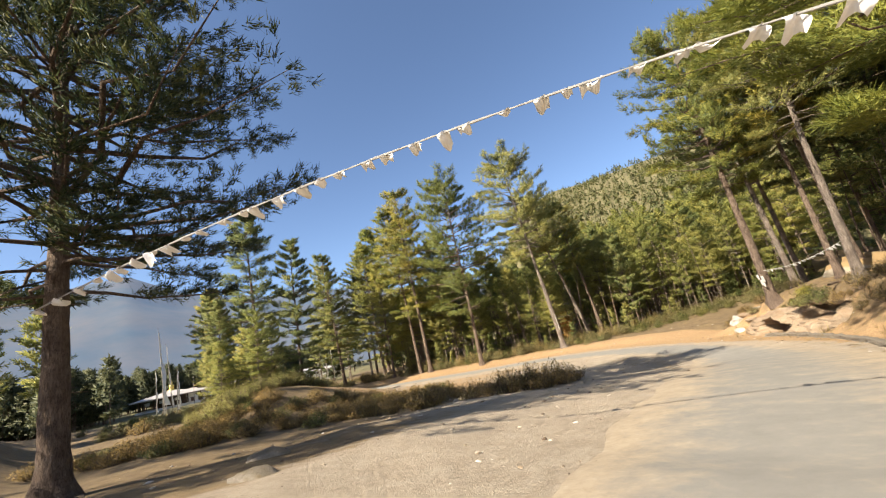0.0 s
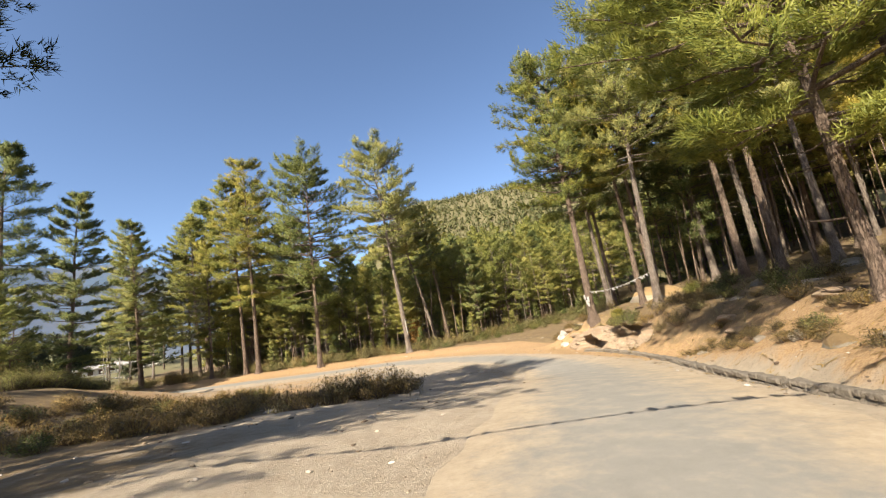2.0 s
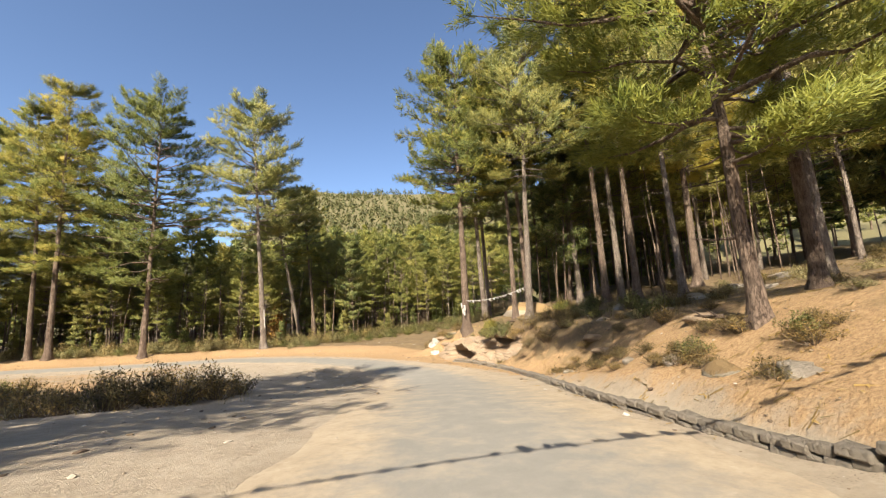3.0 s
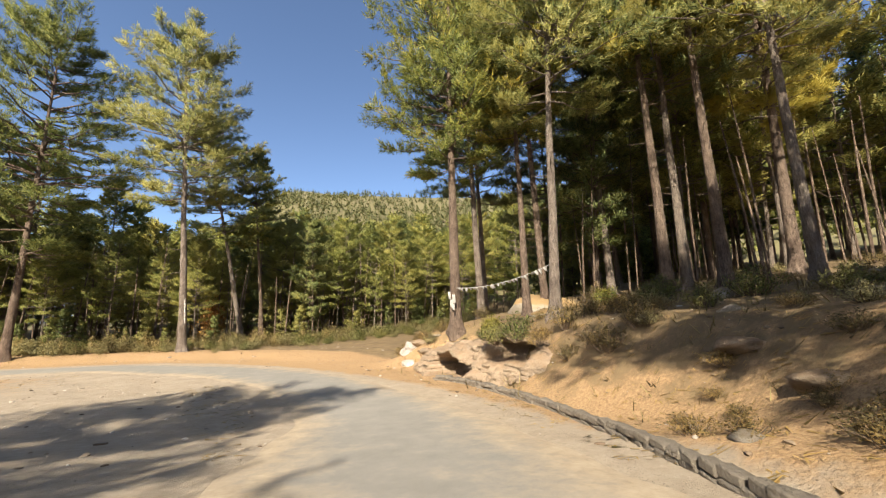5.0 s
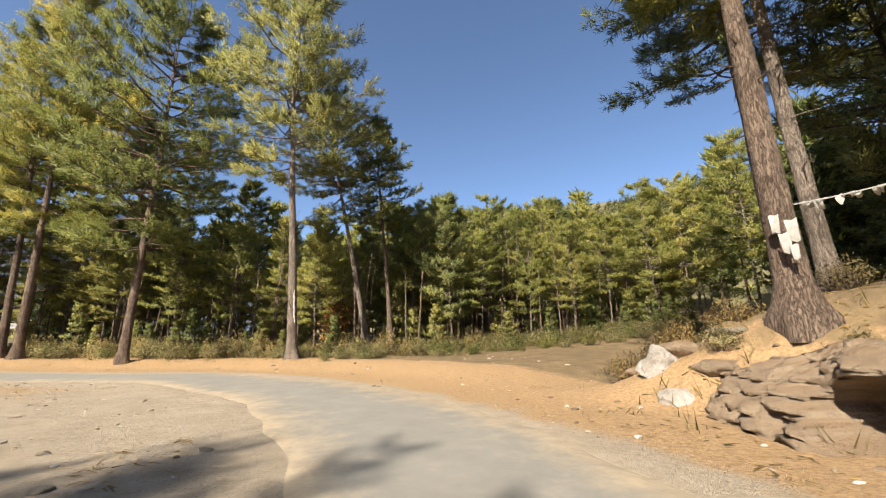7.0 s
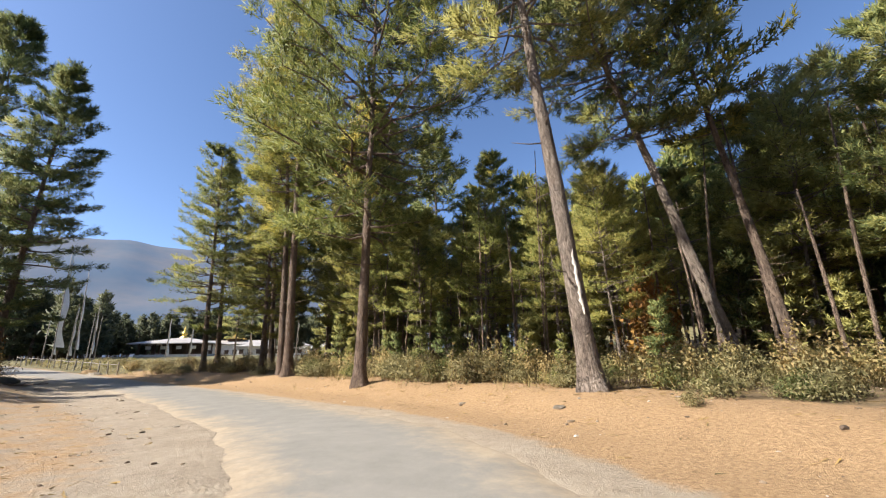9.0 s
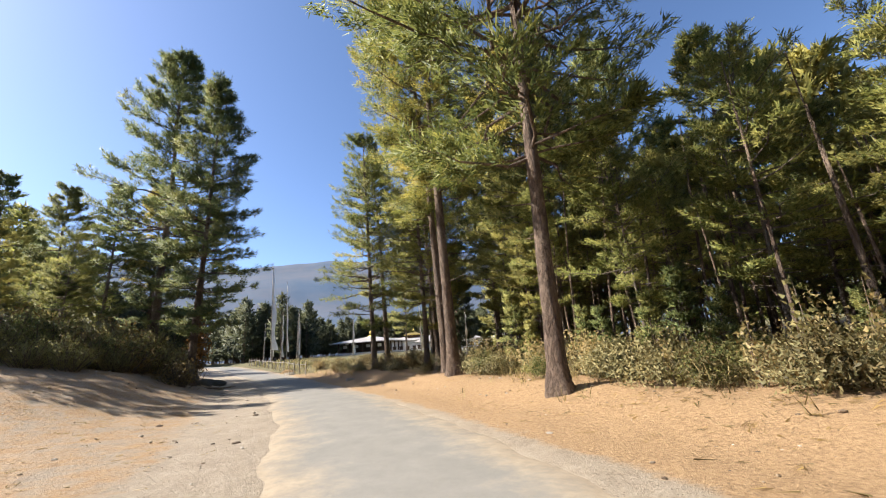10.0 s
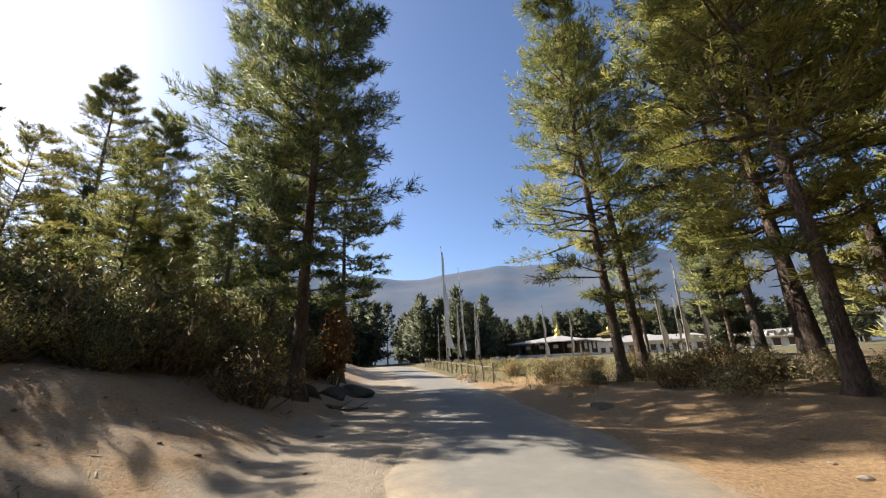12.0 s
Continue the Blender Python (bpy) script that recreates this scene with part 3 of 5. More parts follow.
def bark_scar(ob, trunk, low, high, angle):
    """Pale resin scar: an uneven strip lying on the trunk."""
    co = np.zeros(len(trunk.vertices) * 3, np.float32)
    trunk.vertices.foreach_get("co", co)
    rings = co.reshape(-1, 3)[:TRUNK_RINGS * TRUNK_SIDES].reshape(TRUNK_RINGS, TRUNK_SIDES, 3)
    mid = rings.mean(1)
    rad = np.linalg.norm((rings - mid[:, None])[:, :, :2], axis=2).mean(1)
    V = []
    for i in range(26):
        h = low + (high - low) * i / 25
        cx, cy, r = (np.interp(h, mid[:, 2], q) for q in (mid[:, 0], mid[:, 1], rad))
        half = (0.048 + 0.02 * math.sin(i * 1.7) + 0.02 * math.sin(i * 4.1)) * min(1, i / 4, (25 - i) / 5) + 0.008
        for j in range(5):
            a = radians(angle) + (half * (j - 2) / 2 + 0.012 * math.sin(i * 0.8)) / r
            rr = r * 1.07 + (0.022 if 0 < j < 4 else -0.04)
            V.append((cx + rr * math.cos(a), cy + rr * math.sin(a), h))
    F = [(i * 5 + j, i * 5 + j + 1, i * 5 + j + 6, i * 5 + j + 5) for i in range(25) for j in range(4)]
    part("scar", mesh_of("scar", V, F, RESIN, True), ob, "pale resin scar down the bark")


def tall_pines():
    fine, coarse = (0.36, 0.046), (0.5, 0.1)
    big = [pine_meshes(11, 24, 0.40, 6.2, 0.33, 16, 6, 7, 27, fine, NEEDLES, conic=0.42),
           pine_meshes(12, 24, 0.47, 6.0, 0.29, 14, 6, 7, 28, fine, NEEDLES_GREY, BARK_PALE, conic=0.42),
           pine_meshes(13, 24, 0.3, 5.2, 0.31, 17, 6, 7, 25, fine, NEEDLES_GREY, conic=0.55),
           pine_meshes(14, 24, 0.28, 6.0, 0.26, 18, 6, 6, 25, fine, NEEDLES, conic=0.48),
           pine_meshes(15, 12, 0.27, 5.0, 0.14, 15, 8, 8, 54, (0.24, 0.024), NEEDLES_SOFT, conic=0.45, stubs=4),
           pine_meshes(16, 24, 0.16, 4.3, 0.28, 21, 6, 6, 26, fine, NEEDLES_GREY, conic=0.5),
           pine_meshes(17, 24, 0.42, 4.6, 0.28, 14, 6, 5, 11, coarse, NEEDLES, conic=0.5),
           pine_meshes(18, 24, 0.3, 4.8, 0.28, 16, 6, 5, 11, coarse, NEEDLES_GREY, BARK_PALE, conic=0.55),
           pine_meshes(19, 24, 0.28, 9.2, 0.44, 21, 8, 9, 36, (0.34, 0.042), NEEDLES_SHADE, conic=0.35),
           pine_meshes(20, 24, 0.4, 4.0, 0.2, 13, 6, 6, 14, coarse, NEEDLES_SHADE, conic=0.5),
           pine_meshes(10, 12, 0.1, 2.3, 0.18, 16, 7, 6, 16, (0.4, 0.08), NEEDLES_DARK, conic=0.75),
           pine_meshes(9, 24, 0.16, 5.0, 0.26, 19, 6, 6, 15, fine, NEEDLES_GREEN, conic=0.5),
           pine_meshes(8, 24, 0.52, 4.6, 0.27, 13, 6, 5, 12, (0.45, 0.1), NEEDLES, conic=0.4, stubs=18),
           pine_meshes(6, 24, 0.28, 7.4, 0.26, 18, 6, 8, 28, fine, NEEDLES_GREEN, conic=0.42),
           pine_meshes(7, 24, 0.33, 4.7, 0.25, 15, 6, 7, 34, (0.27, 0.03), NEEDLES, conic=0.45)]
    label = "tall blue pine with bare lower trunk and olive crown"
    rows = [  # x, y, which, height, turn, lean x, lean y
        (8.3, 43.7, 1, 26, 10, -4.0, 0.5), (-1.85, 47.35, 13, 26.5, 40, 0.5, 1.0), (-9.1, 50.5, 14, 27.5, 90, -1.5, -0.5), (-10.7, 51.6, 14, 25, 10, -2, -1), (-17.3, 57.2, 11, 22, 250, -3, -2),
        (-23.5, 55.8, 11, 22, 20, -2, -1), (-24.0, 57.5, 2, 20, 200, -2.5, -0.5), (13.1, 48.7, 1, 21, 160, -12, 0), (14.9, 49.3, 12, 19, 60, -5, 0),
        (20.0, 24.4, 0, 23.5, 70, -0.5, 0.5), (22.5, 25.2, 1, 20, 130, -3, 0.5), (20.9, 18.5, 1, 21, 300, 1.5, -1), (12.2, 2.9, 4, 14.5, 20, -1.5, 0), (9.9, -3.7, 11, 17, 50, -1, 0),
        (15.3, 2.6, 12, 16, 80, -5, 0), (18.9, 3.2, 7, 16, 80, 1, 0), (26.0, 16.2, 12, 23, 40, -1, 0), (25.8, 13.8, 12, 22, 130, -1, 1), (24.8, 22.3, 12, 22, 310, -2, 1), (22.8, 21.9, 12, 20, 10, 1, 1), (41.9, 31.0, 6, 24, 15, -1, 0), (44.9, 25.5, 7, 25, 44, -2, 1), (39.0, 19.3, 6, 23, 91, 0, 0),
        (25.5, 28.2, 1, 21, 145, -2, 1), (30.0, 21.5, 1, 22, 12, -2, 1), (27.5, 16.0, 1, 21, 230, -2, 0), (32.0, 13.0, 0, 22, 280, -1, 0), (25.8, 11.0, 1, 19, 190, -2, 1),
        (-24.2, 43.0, 5, 21, 33, 1, 1), (-28.6, 41.6, 2, 24.5, 250, 0, 1), (-54.0, 23.5, 2, 25, 77, 7, 0), (-33.0, 75.5, 10, 14.5, 60, 0, 0),
        (-62.0, 30.0, 7, 20, 160, 0, 0), (-49.0, 15.0, 9, 22, 190, 0, 0), (-33.0, 45.2, 7, 15, 290, 0, 0),
        # after (-11.0, 3.0): five unseen pines, added to shade the lane's left side
        (-11.0, 3.0, 8, 18, 140, 1, -1), (-21.0, 3.5, 0, 18.5, 15, 0, 0), (-15.5, -4.0, 3, 14.5, 75, 0, 0), (-27.5, 8.5, 3, 17, 30, 0, 0), (-24.0, 5.0, 3, 17, 130, 0, 0), (-32.0, 13.5, 3, 16, 230, 0, 0), (-33.0, 39.0, 7, 14, 15, 0, 0), (-34.5, 42.0, 6, 15, 115, 0, 0), (-30.0, 36.5, 2, 12, 315, 0, 0),
        (-20.0, 59.0, 7, 17, 75, 0, 0), (-31.0, 65.0, 7, 11, 70, 0, 0), (-15.2, 54.2, 11, 18, 120, 0, 0), (-19.5, 60.5, 13, 20, 20, 0, 0), (1.5, 61.0, 6, 17, 66, 0, 0), (-6.5, 56.0, 7, 20, 26, 0, 0), (-12.0, 62.5, 6, 27, 226, 0, 0), (-5.0, 64.0, 7, 23, 100, 0, 0), (-19.0, 66.5, 6, 27, 300, 0, 0), (-26.0, 66.0, 7, 11, 40, 0, 0),
    ]
    for i, (x, y, k, h, turn, lx, ly) in enumerate(rows):
        tall = 12 if k in (4, 10) else 24
        ob = pine("pine_tree", big[k], stand(x, y, h / tall, turn, (lx, ly)), label, "tall pines along the lane")
        if i == 0:
            bark_scar(ob, big[k][0], 1.9, 3.7, -62 - turn)


def thicket(name, rows, label, stems=True, category="undergrowth", stem_name="stems", leaf_name="foliage", wood=None, keep=0.62):
    """Plants too dense to count, joined by material."""
    ob = root(name, Matrix.Identity(4), label, category, kind="stuff")
    leafy, frames = {}, []
    rng = np.random.default_rng(41)
    for (frame_me, leaf_me), m in rows:
        rot = np.array(m.to_3x3().normalized())
        mat, off = np.array(m.to_3x3()), np.array(m.translation)
        v, w = np.zeros(len(leaf_me.vertices) * 3, np.float32), np.zeros(len(leaf_me.vertices) * 3, np.float32)
        leaf_me.vertices.foreach_get("co", v)
        leaf_me.attributes["custom_normal"].data.foreach_get("vector", w)
        vs, ns = leafy.setdefault(leaf_me.materials[0].name, ([], []))
        kept = np.repeat(rng.uniform(0, 1, len(v) // 9) < keep, 3)
        vs.append(v.reshape(-1, 3)[kept] @ mat.T + off)
        ns.append(w.reshape(-1, 3)[kept] @ rot.T)
        if not stems:
            continue
        f = np.zeros(len(frame_me.vertices) * 3, np.float32)
        frame_me.vertices.foreach_get("co", f)
        frames.append((f.reshape(-1, 3) @ mat.T + off, [tuple(p.vertices) for p in frame_me.polygons]))
    for key, (vs, ns) in leafy.items():
        part(leaf_name, tri_mesh(leaf_name, np.concatenate(vs), bpy.data.materials[key], np.concatenate(ns)), ob, kind="stuff")
    if not stems:
        return
    v, f = joined(frames)
    part(stem_name, mesh_of(stem_name, v, f, wood or TWIG), ob, kind="stuff")


def free_spot(x, y, taken, gap):
    return all((x - a) ** 2 + (y - b) ** 2 > gap * gap for a, b in taken)


def north_edge(x):
    """Southern rim of the northern wood."""
    return float(np.interp(x, [-60, -20, -8, 0, 9, 24, 40, 70], [72, 64, 53.5, 50.5, 47, 47.5, 45, 38]))


def forest_pines():
    rng = np.random.default_rng(7)
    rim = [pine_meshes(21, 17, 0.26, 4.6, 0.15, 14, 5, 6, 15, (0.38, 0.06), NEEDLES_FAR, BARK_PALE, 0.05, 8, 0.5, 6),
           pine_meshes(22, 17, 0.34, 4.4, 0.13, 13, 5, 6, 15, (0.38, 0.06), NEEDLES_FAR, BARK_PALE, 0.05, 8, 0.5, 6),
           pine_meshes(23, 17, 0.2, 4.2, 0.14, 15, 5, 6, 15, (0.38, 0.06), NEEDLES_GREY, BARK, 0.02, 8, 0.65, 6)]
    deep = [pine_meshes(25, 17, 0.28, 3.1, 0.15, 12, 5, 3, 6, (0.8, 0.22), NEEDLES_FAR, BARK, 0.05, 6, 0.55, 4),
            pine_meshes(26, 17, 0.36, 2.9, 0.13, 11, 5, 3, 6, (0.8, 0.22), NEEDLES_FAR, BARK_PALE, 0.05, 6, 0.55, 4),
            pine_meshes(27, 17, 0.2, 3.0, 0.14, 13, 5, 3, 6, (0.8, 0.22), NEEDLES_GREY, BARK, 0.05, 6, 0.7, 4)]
    young = [pine_meshes(28, 7, 0.08, 2.0, 0.075, 11, 5, 4, 5, (0.42, 0.1), NEEDLES_GREY, BARK, 0.0, 6, 0.8, 2),
             pine_meshes(29, 7, 0.2, 1.8, 0.07, 9, 5, 4, 5, (0.42, 0.1), NEEDLES_GREY, BARK_PALE, 0.0, 6, 0.7, 2)]
    taken = [(8.3, 43.7), (26, 16.2), (25.8, 13.8), (-17.3, 57.2), (-10.7, 51.6), (-2.6, 47.9), (13.1, 48.7), (14.9, 49.3), (12.3, 47.4), (14.2, 47.6), (15.6, 47.6), (-9.6, 51), (-15.6, 56.3), (-24, 58.4), (20, 24.4), (20.5, 18.2), (12.5, 3), (17.8, 4.2)]
    spots, inner = [], []

    def sow(count, xr, yr, test, gap, hr):
        made = tries = 0
        while made < count and tries < count * 60:
            tries += 1
            x, y = rng.uniform(*xr), rng.uniform(*yr)
            if test(x, y) and free_spot(x, y, taken, gap):
                taken.append((x, y))
                spots.append((x, y, rng.uniform(*hr) * (0.82 if -6 < x < 14 and 44 < y < 60 else 1.0)))
                made += 1

    sow(62, (-16, 44), (44, 70), lambda x, y: north_edge(x) + 0.8 < y < north_edge(x) + 10, 2.5, (9, 14))
    sow(84, (-18, 60), (48, 92), lambda x, y: north_edge(x) + 9 < y < north_edge(x) + 34, 2.6, (12, 18))
    low = len(spots)
    sow(30, (-14, 40), (44, 66), lambda x, y: north_edge(x) - 0.3 < y < north_edge(x) + 3, 1.4, (2.0, 4.5))
    sow(56, (-20, 44), (46, 78), lambda x, y: north_edge(x) + 3 < y < north_edge(x) + 14, 1.5, (3.5, 8.0))
    low = range(low, len(spots))
    sow(46, (27.5, 66), (-6, 42), lambda x, y: (y > 9 or x > 32) and y < 27 + 0.2 * max(0, x - 40), 2.8, (15, 22))
    sow(60, (40, 78), (24, 52), lambda x, y: y > 27 + 0.2 * max(0, x - 40) and y < north_edge(x) + 6, 3.2, (12, 18))
    sow(56, (46, 120), (22, 84), lambda x, y: x + y > 92, 3.6, (11, 16))
    sow(22, (-84, -46), (8, 40), lambda x, y: -x > 1.1 * (y + 6), 3.6, (10, 16))
    sow(12, (-31, -22), (29, 42), lambda x, y: 0.56 < (-x - 0.5) / (y + 5.9) < 0.74, 1.9, (5, 9))
    sow(54, (36, 96), (-20, 18), lambda x, y: True, 3.6, (13, 19))
    sow(6, (-70, -40), (-10, 8), lambda x, y: True, 4.5, (10, 14))
    for i, (x, y, h) in enumerate(spots):
        if i in low:
            pine("pine_tree", young[i % 2], stand(x, y, h / 7, rng.uniform(0, 360), rng.normal(0, 2, 2)),
                 "young bushy pine in the shade of the wood", "young pines of the wood")
            continue
        near = (-46 < x < -20 and 26 < y < 42) or (-18 < x < 46 and 40 < y < north_edge(x) + 10) or (20 < x < 42 and 4 < y < 34)
        meshes = (rim if near else deep)[int(rng.integers(0, 3))]
        at = stand(x, y, h / 17, rng.uniform(0, 360), rng.normal(0, 1.8, 2))
        if near or (x < 40 and y < 28 and x > 0) or (x < -20 and y < 41 and x > -46) or (abs(x) < 20 and y < north_edge(x) + 13):
            pine("pine_tree", meshes, at, "slender pine crowded among others in the wood", "pines of the wood")
        else:
            inner.append((meshes, at))
    thicket("inner_wood", inner, "crowded pines in the depth of the wood", True, "forest", "trunks", "crowns", BARK, 0.6)


def far_woods():
    """Woods too far and dense to count, in one mesh each for trunks and crowns."""
    rng = np.random.default_rng(9)
    low = [pine_meshes(30 + i, 15, 0.12, 4.2, 0.16, 10, 5, 2, 2, (1.2, 0.4), NEEDLES_FAR, BARK, 0.0, 4, 0.8, 0) for i in range(2)]
    crowns, softs = [], []
    for tm, cm in low:
        v, w = np.zeros(len(cm.vertices) * 3, np.float32), np.zeros(len(cm.vertices) * 3, np.float32)
        cm.vertices.foreach_get("co", v)
        cm.attributes["custom_normal"].data.foreach_get("vector", w)
        crowns.append(v.reshape(-1, 3))
        softs.append(w.reshape(-1, 3))
    spots = []

    def open_meadow(x, y):
        """The clearing round the pavilion, towards the lane and towards the bend."""
        a, d = math.degrees(math.atan2(-10 - x, y - 43)), math.hypot(x + 10, y - 43)
        return (27 < a < 64 and d < 122) or (y < 108 and 0.6 < (-x - 0.5) / (y + 5.9) < 1.0)

    while len(spots) < 260:
        a, d = rng.uniform(-100, 8), rng.uniform(48, 300)
        x, y = 5 - d * math.sin(radians(a)), 15 + d * math.cos(radians(a))
        if y < north_edge(x) + 22 and x < 68:
            continue
        spots.append((x, y))
    while len(spots) < 330:
        a, d = rng.uniform(8, 125), rng.uniform(85, 190)
        x, y = -d * math.sin(radians(a)), 18 + d * math.cos(radians(a))
        if (x < -30 and abs(y - 56) < 7) or open_meadow(x, y):
            continue
        spots.append((x, y))
    while len(spots) < 860:
        a, d = rng.uniform(24, 100), rng.uniform(84, 150)
        x, y = -10 - d * math.sin(radians(a)), 43 + d * math.cos(radians(a))
        if abs(y - 58 - (x + 60) * -0.1) < 5 or (x > -72 and y < 108) or open_meadow(x, y):
            continue
        spots.append((x, y))
    while len(spots) < 1080:
        a, d = rng.uniform(40, 100), rng.uniform(76, 104)
        x, y = -10 - d * math.sin(radians(a)), 43 + d * math.cos(radians(a))
        if abs(y - 58 - (x + 60) * -0.1) < 4 or (x > -74 and y < 108) or open_meadow(x, y):
            continue
        spots.append((x, y))
    while len(spots) < 1240:
        a, d = rng.uniform(24, 66), rng.uniform(123, 150)
        spots.append((-10 - d * math.sin(radians(a)), 43 + d * math.cos(radians(a))))
    s = np.array(spots)
    z = ground_z(s[:, 0], s[:, 1])
    allv, alln, tv, tf = [], [], [], []
    belt, hill = ([], []), ([], [])
    for i, ((x, y), zz) in enumerate(zip(spots, z)):
        h = rng.uniform(0.6, 1.05) * (0.85 if i >= 330 else 1.0)
        if zz > 45:
            h *= 0.6
        turn, k = rng.uniform(0, 6.28), int(rng.integers(0, 2))
        c, sn = math.cos(turn), math.sin(turn)
        v, w = crowns[k] * h, softs[k]
        into_v, into_n = (allv, alln) if i < 260 else belt
        into_n.append(np.stack([w[:, 0] * c - w[:, 1] * sn, w[:, 0] * sn + w[:, 1] * c, w[:, 2]], 1))
        into_v.append(np.stack([v[:, 0] * c - v[:, 1] * sn + x, v[:, 0] * sn + v[:, 1] * c + y, v[:, 2] + zz], 1))
        bv, bf = tube([(x, y, zz - 0.5), (x, y, zz + 13 * h)], (0.2 * h, 0.05), 4)
        tf += [tuple(i + len(tv) for i in q) for q in bf]
        tv += bv
    tiny = []
    while len(tiny) < 5200:
        a, d = rng.uniform(-98, 8), rng.uniform(240, 640)
        tiny.append((5 - d * math.sin(radians(a)), 15 + d * math.cos(radians(a))))
    t = np.array(tiny)
    tz = ground_z(t[:, 0], t[:, 1])
    n = len(t)
    h = rng.uniform(5, 12, n)
    for k in range(11):
        a0, u = rng.uniform(0, 6.28, n), (k + 0.5) / 11
        c = np.stack([t[:, 0], t[:, 1], tz + h * (0.2 + 0.75 * u)], 1)
        out = np.stack([np.cos(a0), np.sin(a0), -0.35 + 0 * a0], 1) * (h * 0.34 * (1.1 - u))[:, None]
        sd = np.stack([-np.sin(a0), np.cos(a0), 0 * a0], 1) * (h * 0.13 * (1.2 - u))[:, None]
        hill[0].append(np.stack([c + out - sd, c + out + sd, c + [0, 0, 1] * (h * 0.16)[:, None]], 1).reshape(-1, 3))
        w = np.stack([np.cos(a0), np.sin(a0), 0.9 + 0 * a0], 1) / 1.35
        hill[1].append(np.repeat(w, 3, 0))
    wood = root("far_woods", Matrix.Identity(4), "distant pine woods on the slopes and valley floor", "forest", kind="stuff")
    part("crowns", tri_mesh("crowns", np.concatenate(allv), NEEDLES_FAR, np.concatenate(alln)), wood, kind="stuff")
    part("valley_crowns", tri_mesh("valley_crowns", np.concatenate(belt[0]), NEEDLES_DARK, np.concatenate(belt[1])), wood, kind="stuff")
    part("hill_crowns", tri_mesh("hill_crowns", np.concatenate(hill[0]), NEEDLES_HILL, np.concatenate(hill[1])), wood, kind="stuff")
    part("trunks", mesh_of("trunks", tv, tf, BARK), wood, kind="stuff")


def slender_stems():
    """Thin suppressed stems crowded between the pines, with a few bare side twigs."""
    rng = np.random.default_rng(37)
    spots = []
    while len(spots) < 260:
        x = rng.uniform(-16, 42)
        spots.append((x, north_edge(x) + rng.uniform(0.8, 15)))
    while len(spots) < 315:
        spots.append((rng.uniform(27, 46), rng.uniform(8, 27)))
    bits = []
    for x, y in spots:
        z, h = gz(x, y), rng.uniform(5, 11)
        lean = rng.normal(0, 0.05, 2) * h
        r = rng.uniform(0.04, 0.085)
        bits.append(tube([(x, y, z - 0.3), (x + lean[0] * 0.4, y + lean[1] * 0.4, z + h * 0.5), (x + lean[0], y + lean[1], z + h)], (r, r * 0.75, r * 0.3), 5))
        for k in range(3):
            t, a, ln = rng.uniform(0.25, 0.9), rng.uniform(0, 6.28), rng.uniform(0.3, 1.0)
            p = np.array([x + lean[0] * t, y + lean[1] * t, z + h * t])
            bits.append(tube([p, p + [ln * math.cos(a), ln * math.sin(a), ln * rng.uniform(-0.2, 0.4)]], (0.016, 0.006), 3))
    v, f = joined(bits)
    tagged(new("slender_stems", mesh_of("slender_stems", v, f, BARK, True)), "thin bare stems crowded between the pines", "saplings", kind="stuff")


# ---- mountains ----
def build_mountains():
    a = np.radians(np.arange(-30, 190, 0.75))
    d = np.linspace(900, 2800, 34)
    A, D = np.meshgrid(a, d)
    X, Y = -np.sin(A) * D, np.cos(A) * D
    deg = np.degrees(A)
    crest = np.interp(deg, [-30, 0, 25, 34, 39, 44, 49, 55, 61, 71, 80, 88, 100, 130, 190], [4, 7, 11, 11.8, 12.3, 14.4, 13.6, 13.2, 13.0, 12.6, 12.4, 12.7, 14, 12, 9])
    crest = crest + 0.26 * np.sin(deg * 0.31 + 1) + 0.22 * wobble(deg, 0 * deg, 0.9, 33)
    rise = np.interp(d, [900, 2000, 2800], [0.0, 1.0, 0.6])[:, None]
    Z = np.tan(np.radians(crest)) * D * rise ** 0.75
    spur = wobble(X, Y, 0.0035, 31) * 60 + wobble(X, Y, 0.009, 32) * 16
    Z += spur * np.clip(rise * (1.15 - rise) * 2.2, 0, 1)
    Z[0] -= 30
    n, m = X.shape
    idx = np.arange(n * m).reshape(n, m)
    faces = np.stack([idx[:-1, :-1], idx[:-1, 1:], idx[1:, 1:], idx[1:, :-1]], -1).reshape(-1, 4)
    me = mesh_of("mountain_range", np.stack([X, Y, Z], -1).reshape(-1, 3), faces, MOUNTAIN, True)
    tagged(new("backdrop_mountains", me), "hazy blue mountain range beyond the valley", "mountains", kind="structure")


# ---- rocks ----
def rock_mesh(name, seed, size, mat, detail=3, cuts=9, rough=0.22):
    """A broken boulder: a ball cut by planes and roughened."""
    rng = np.random.default_rng(seed)
    bm = bmesh.new()
    bmesh.ops.create_icosphere(bm, subdivisions=detail, radius=1.0)
    planes = [(Vector(rng.normal(0, 1, 3)).normalized(), rng.uniform(0.55, 0.85)) for _ in range(cuts)]
    o = Vector(rng.uniform(-50, 50, 3))
    for v in bm.verts:
        p = v.co.copy()
        for nrm, dist in planes:
            over = p.dot(nrm) - dist
            if over > 0:
                p -= nrm * over * 0.9
        p *= 1 + rough * noise.noise(p * 1.6 + o) + rough * 0.5 * noise.noise(p * 4.1 + o) + rough * 0.25 * noise.noise(p * 9 + o)
        v.co = Vector((p.x * size[0], p.y * size[1], p.z * size[2]))
    me = bpy.data.meshes.new(name)
    bm.to_mesh(me)
    bm.free()
    me.materials.append(mat)
    me.polygons.foreach_set("use_smooth", [True] * len(me.polygons))
    return me


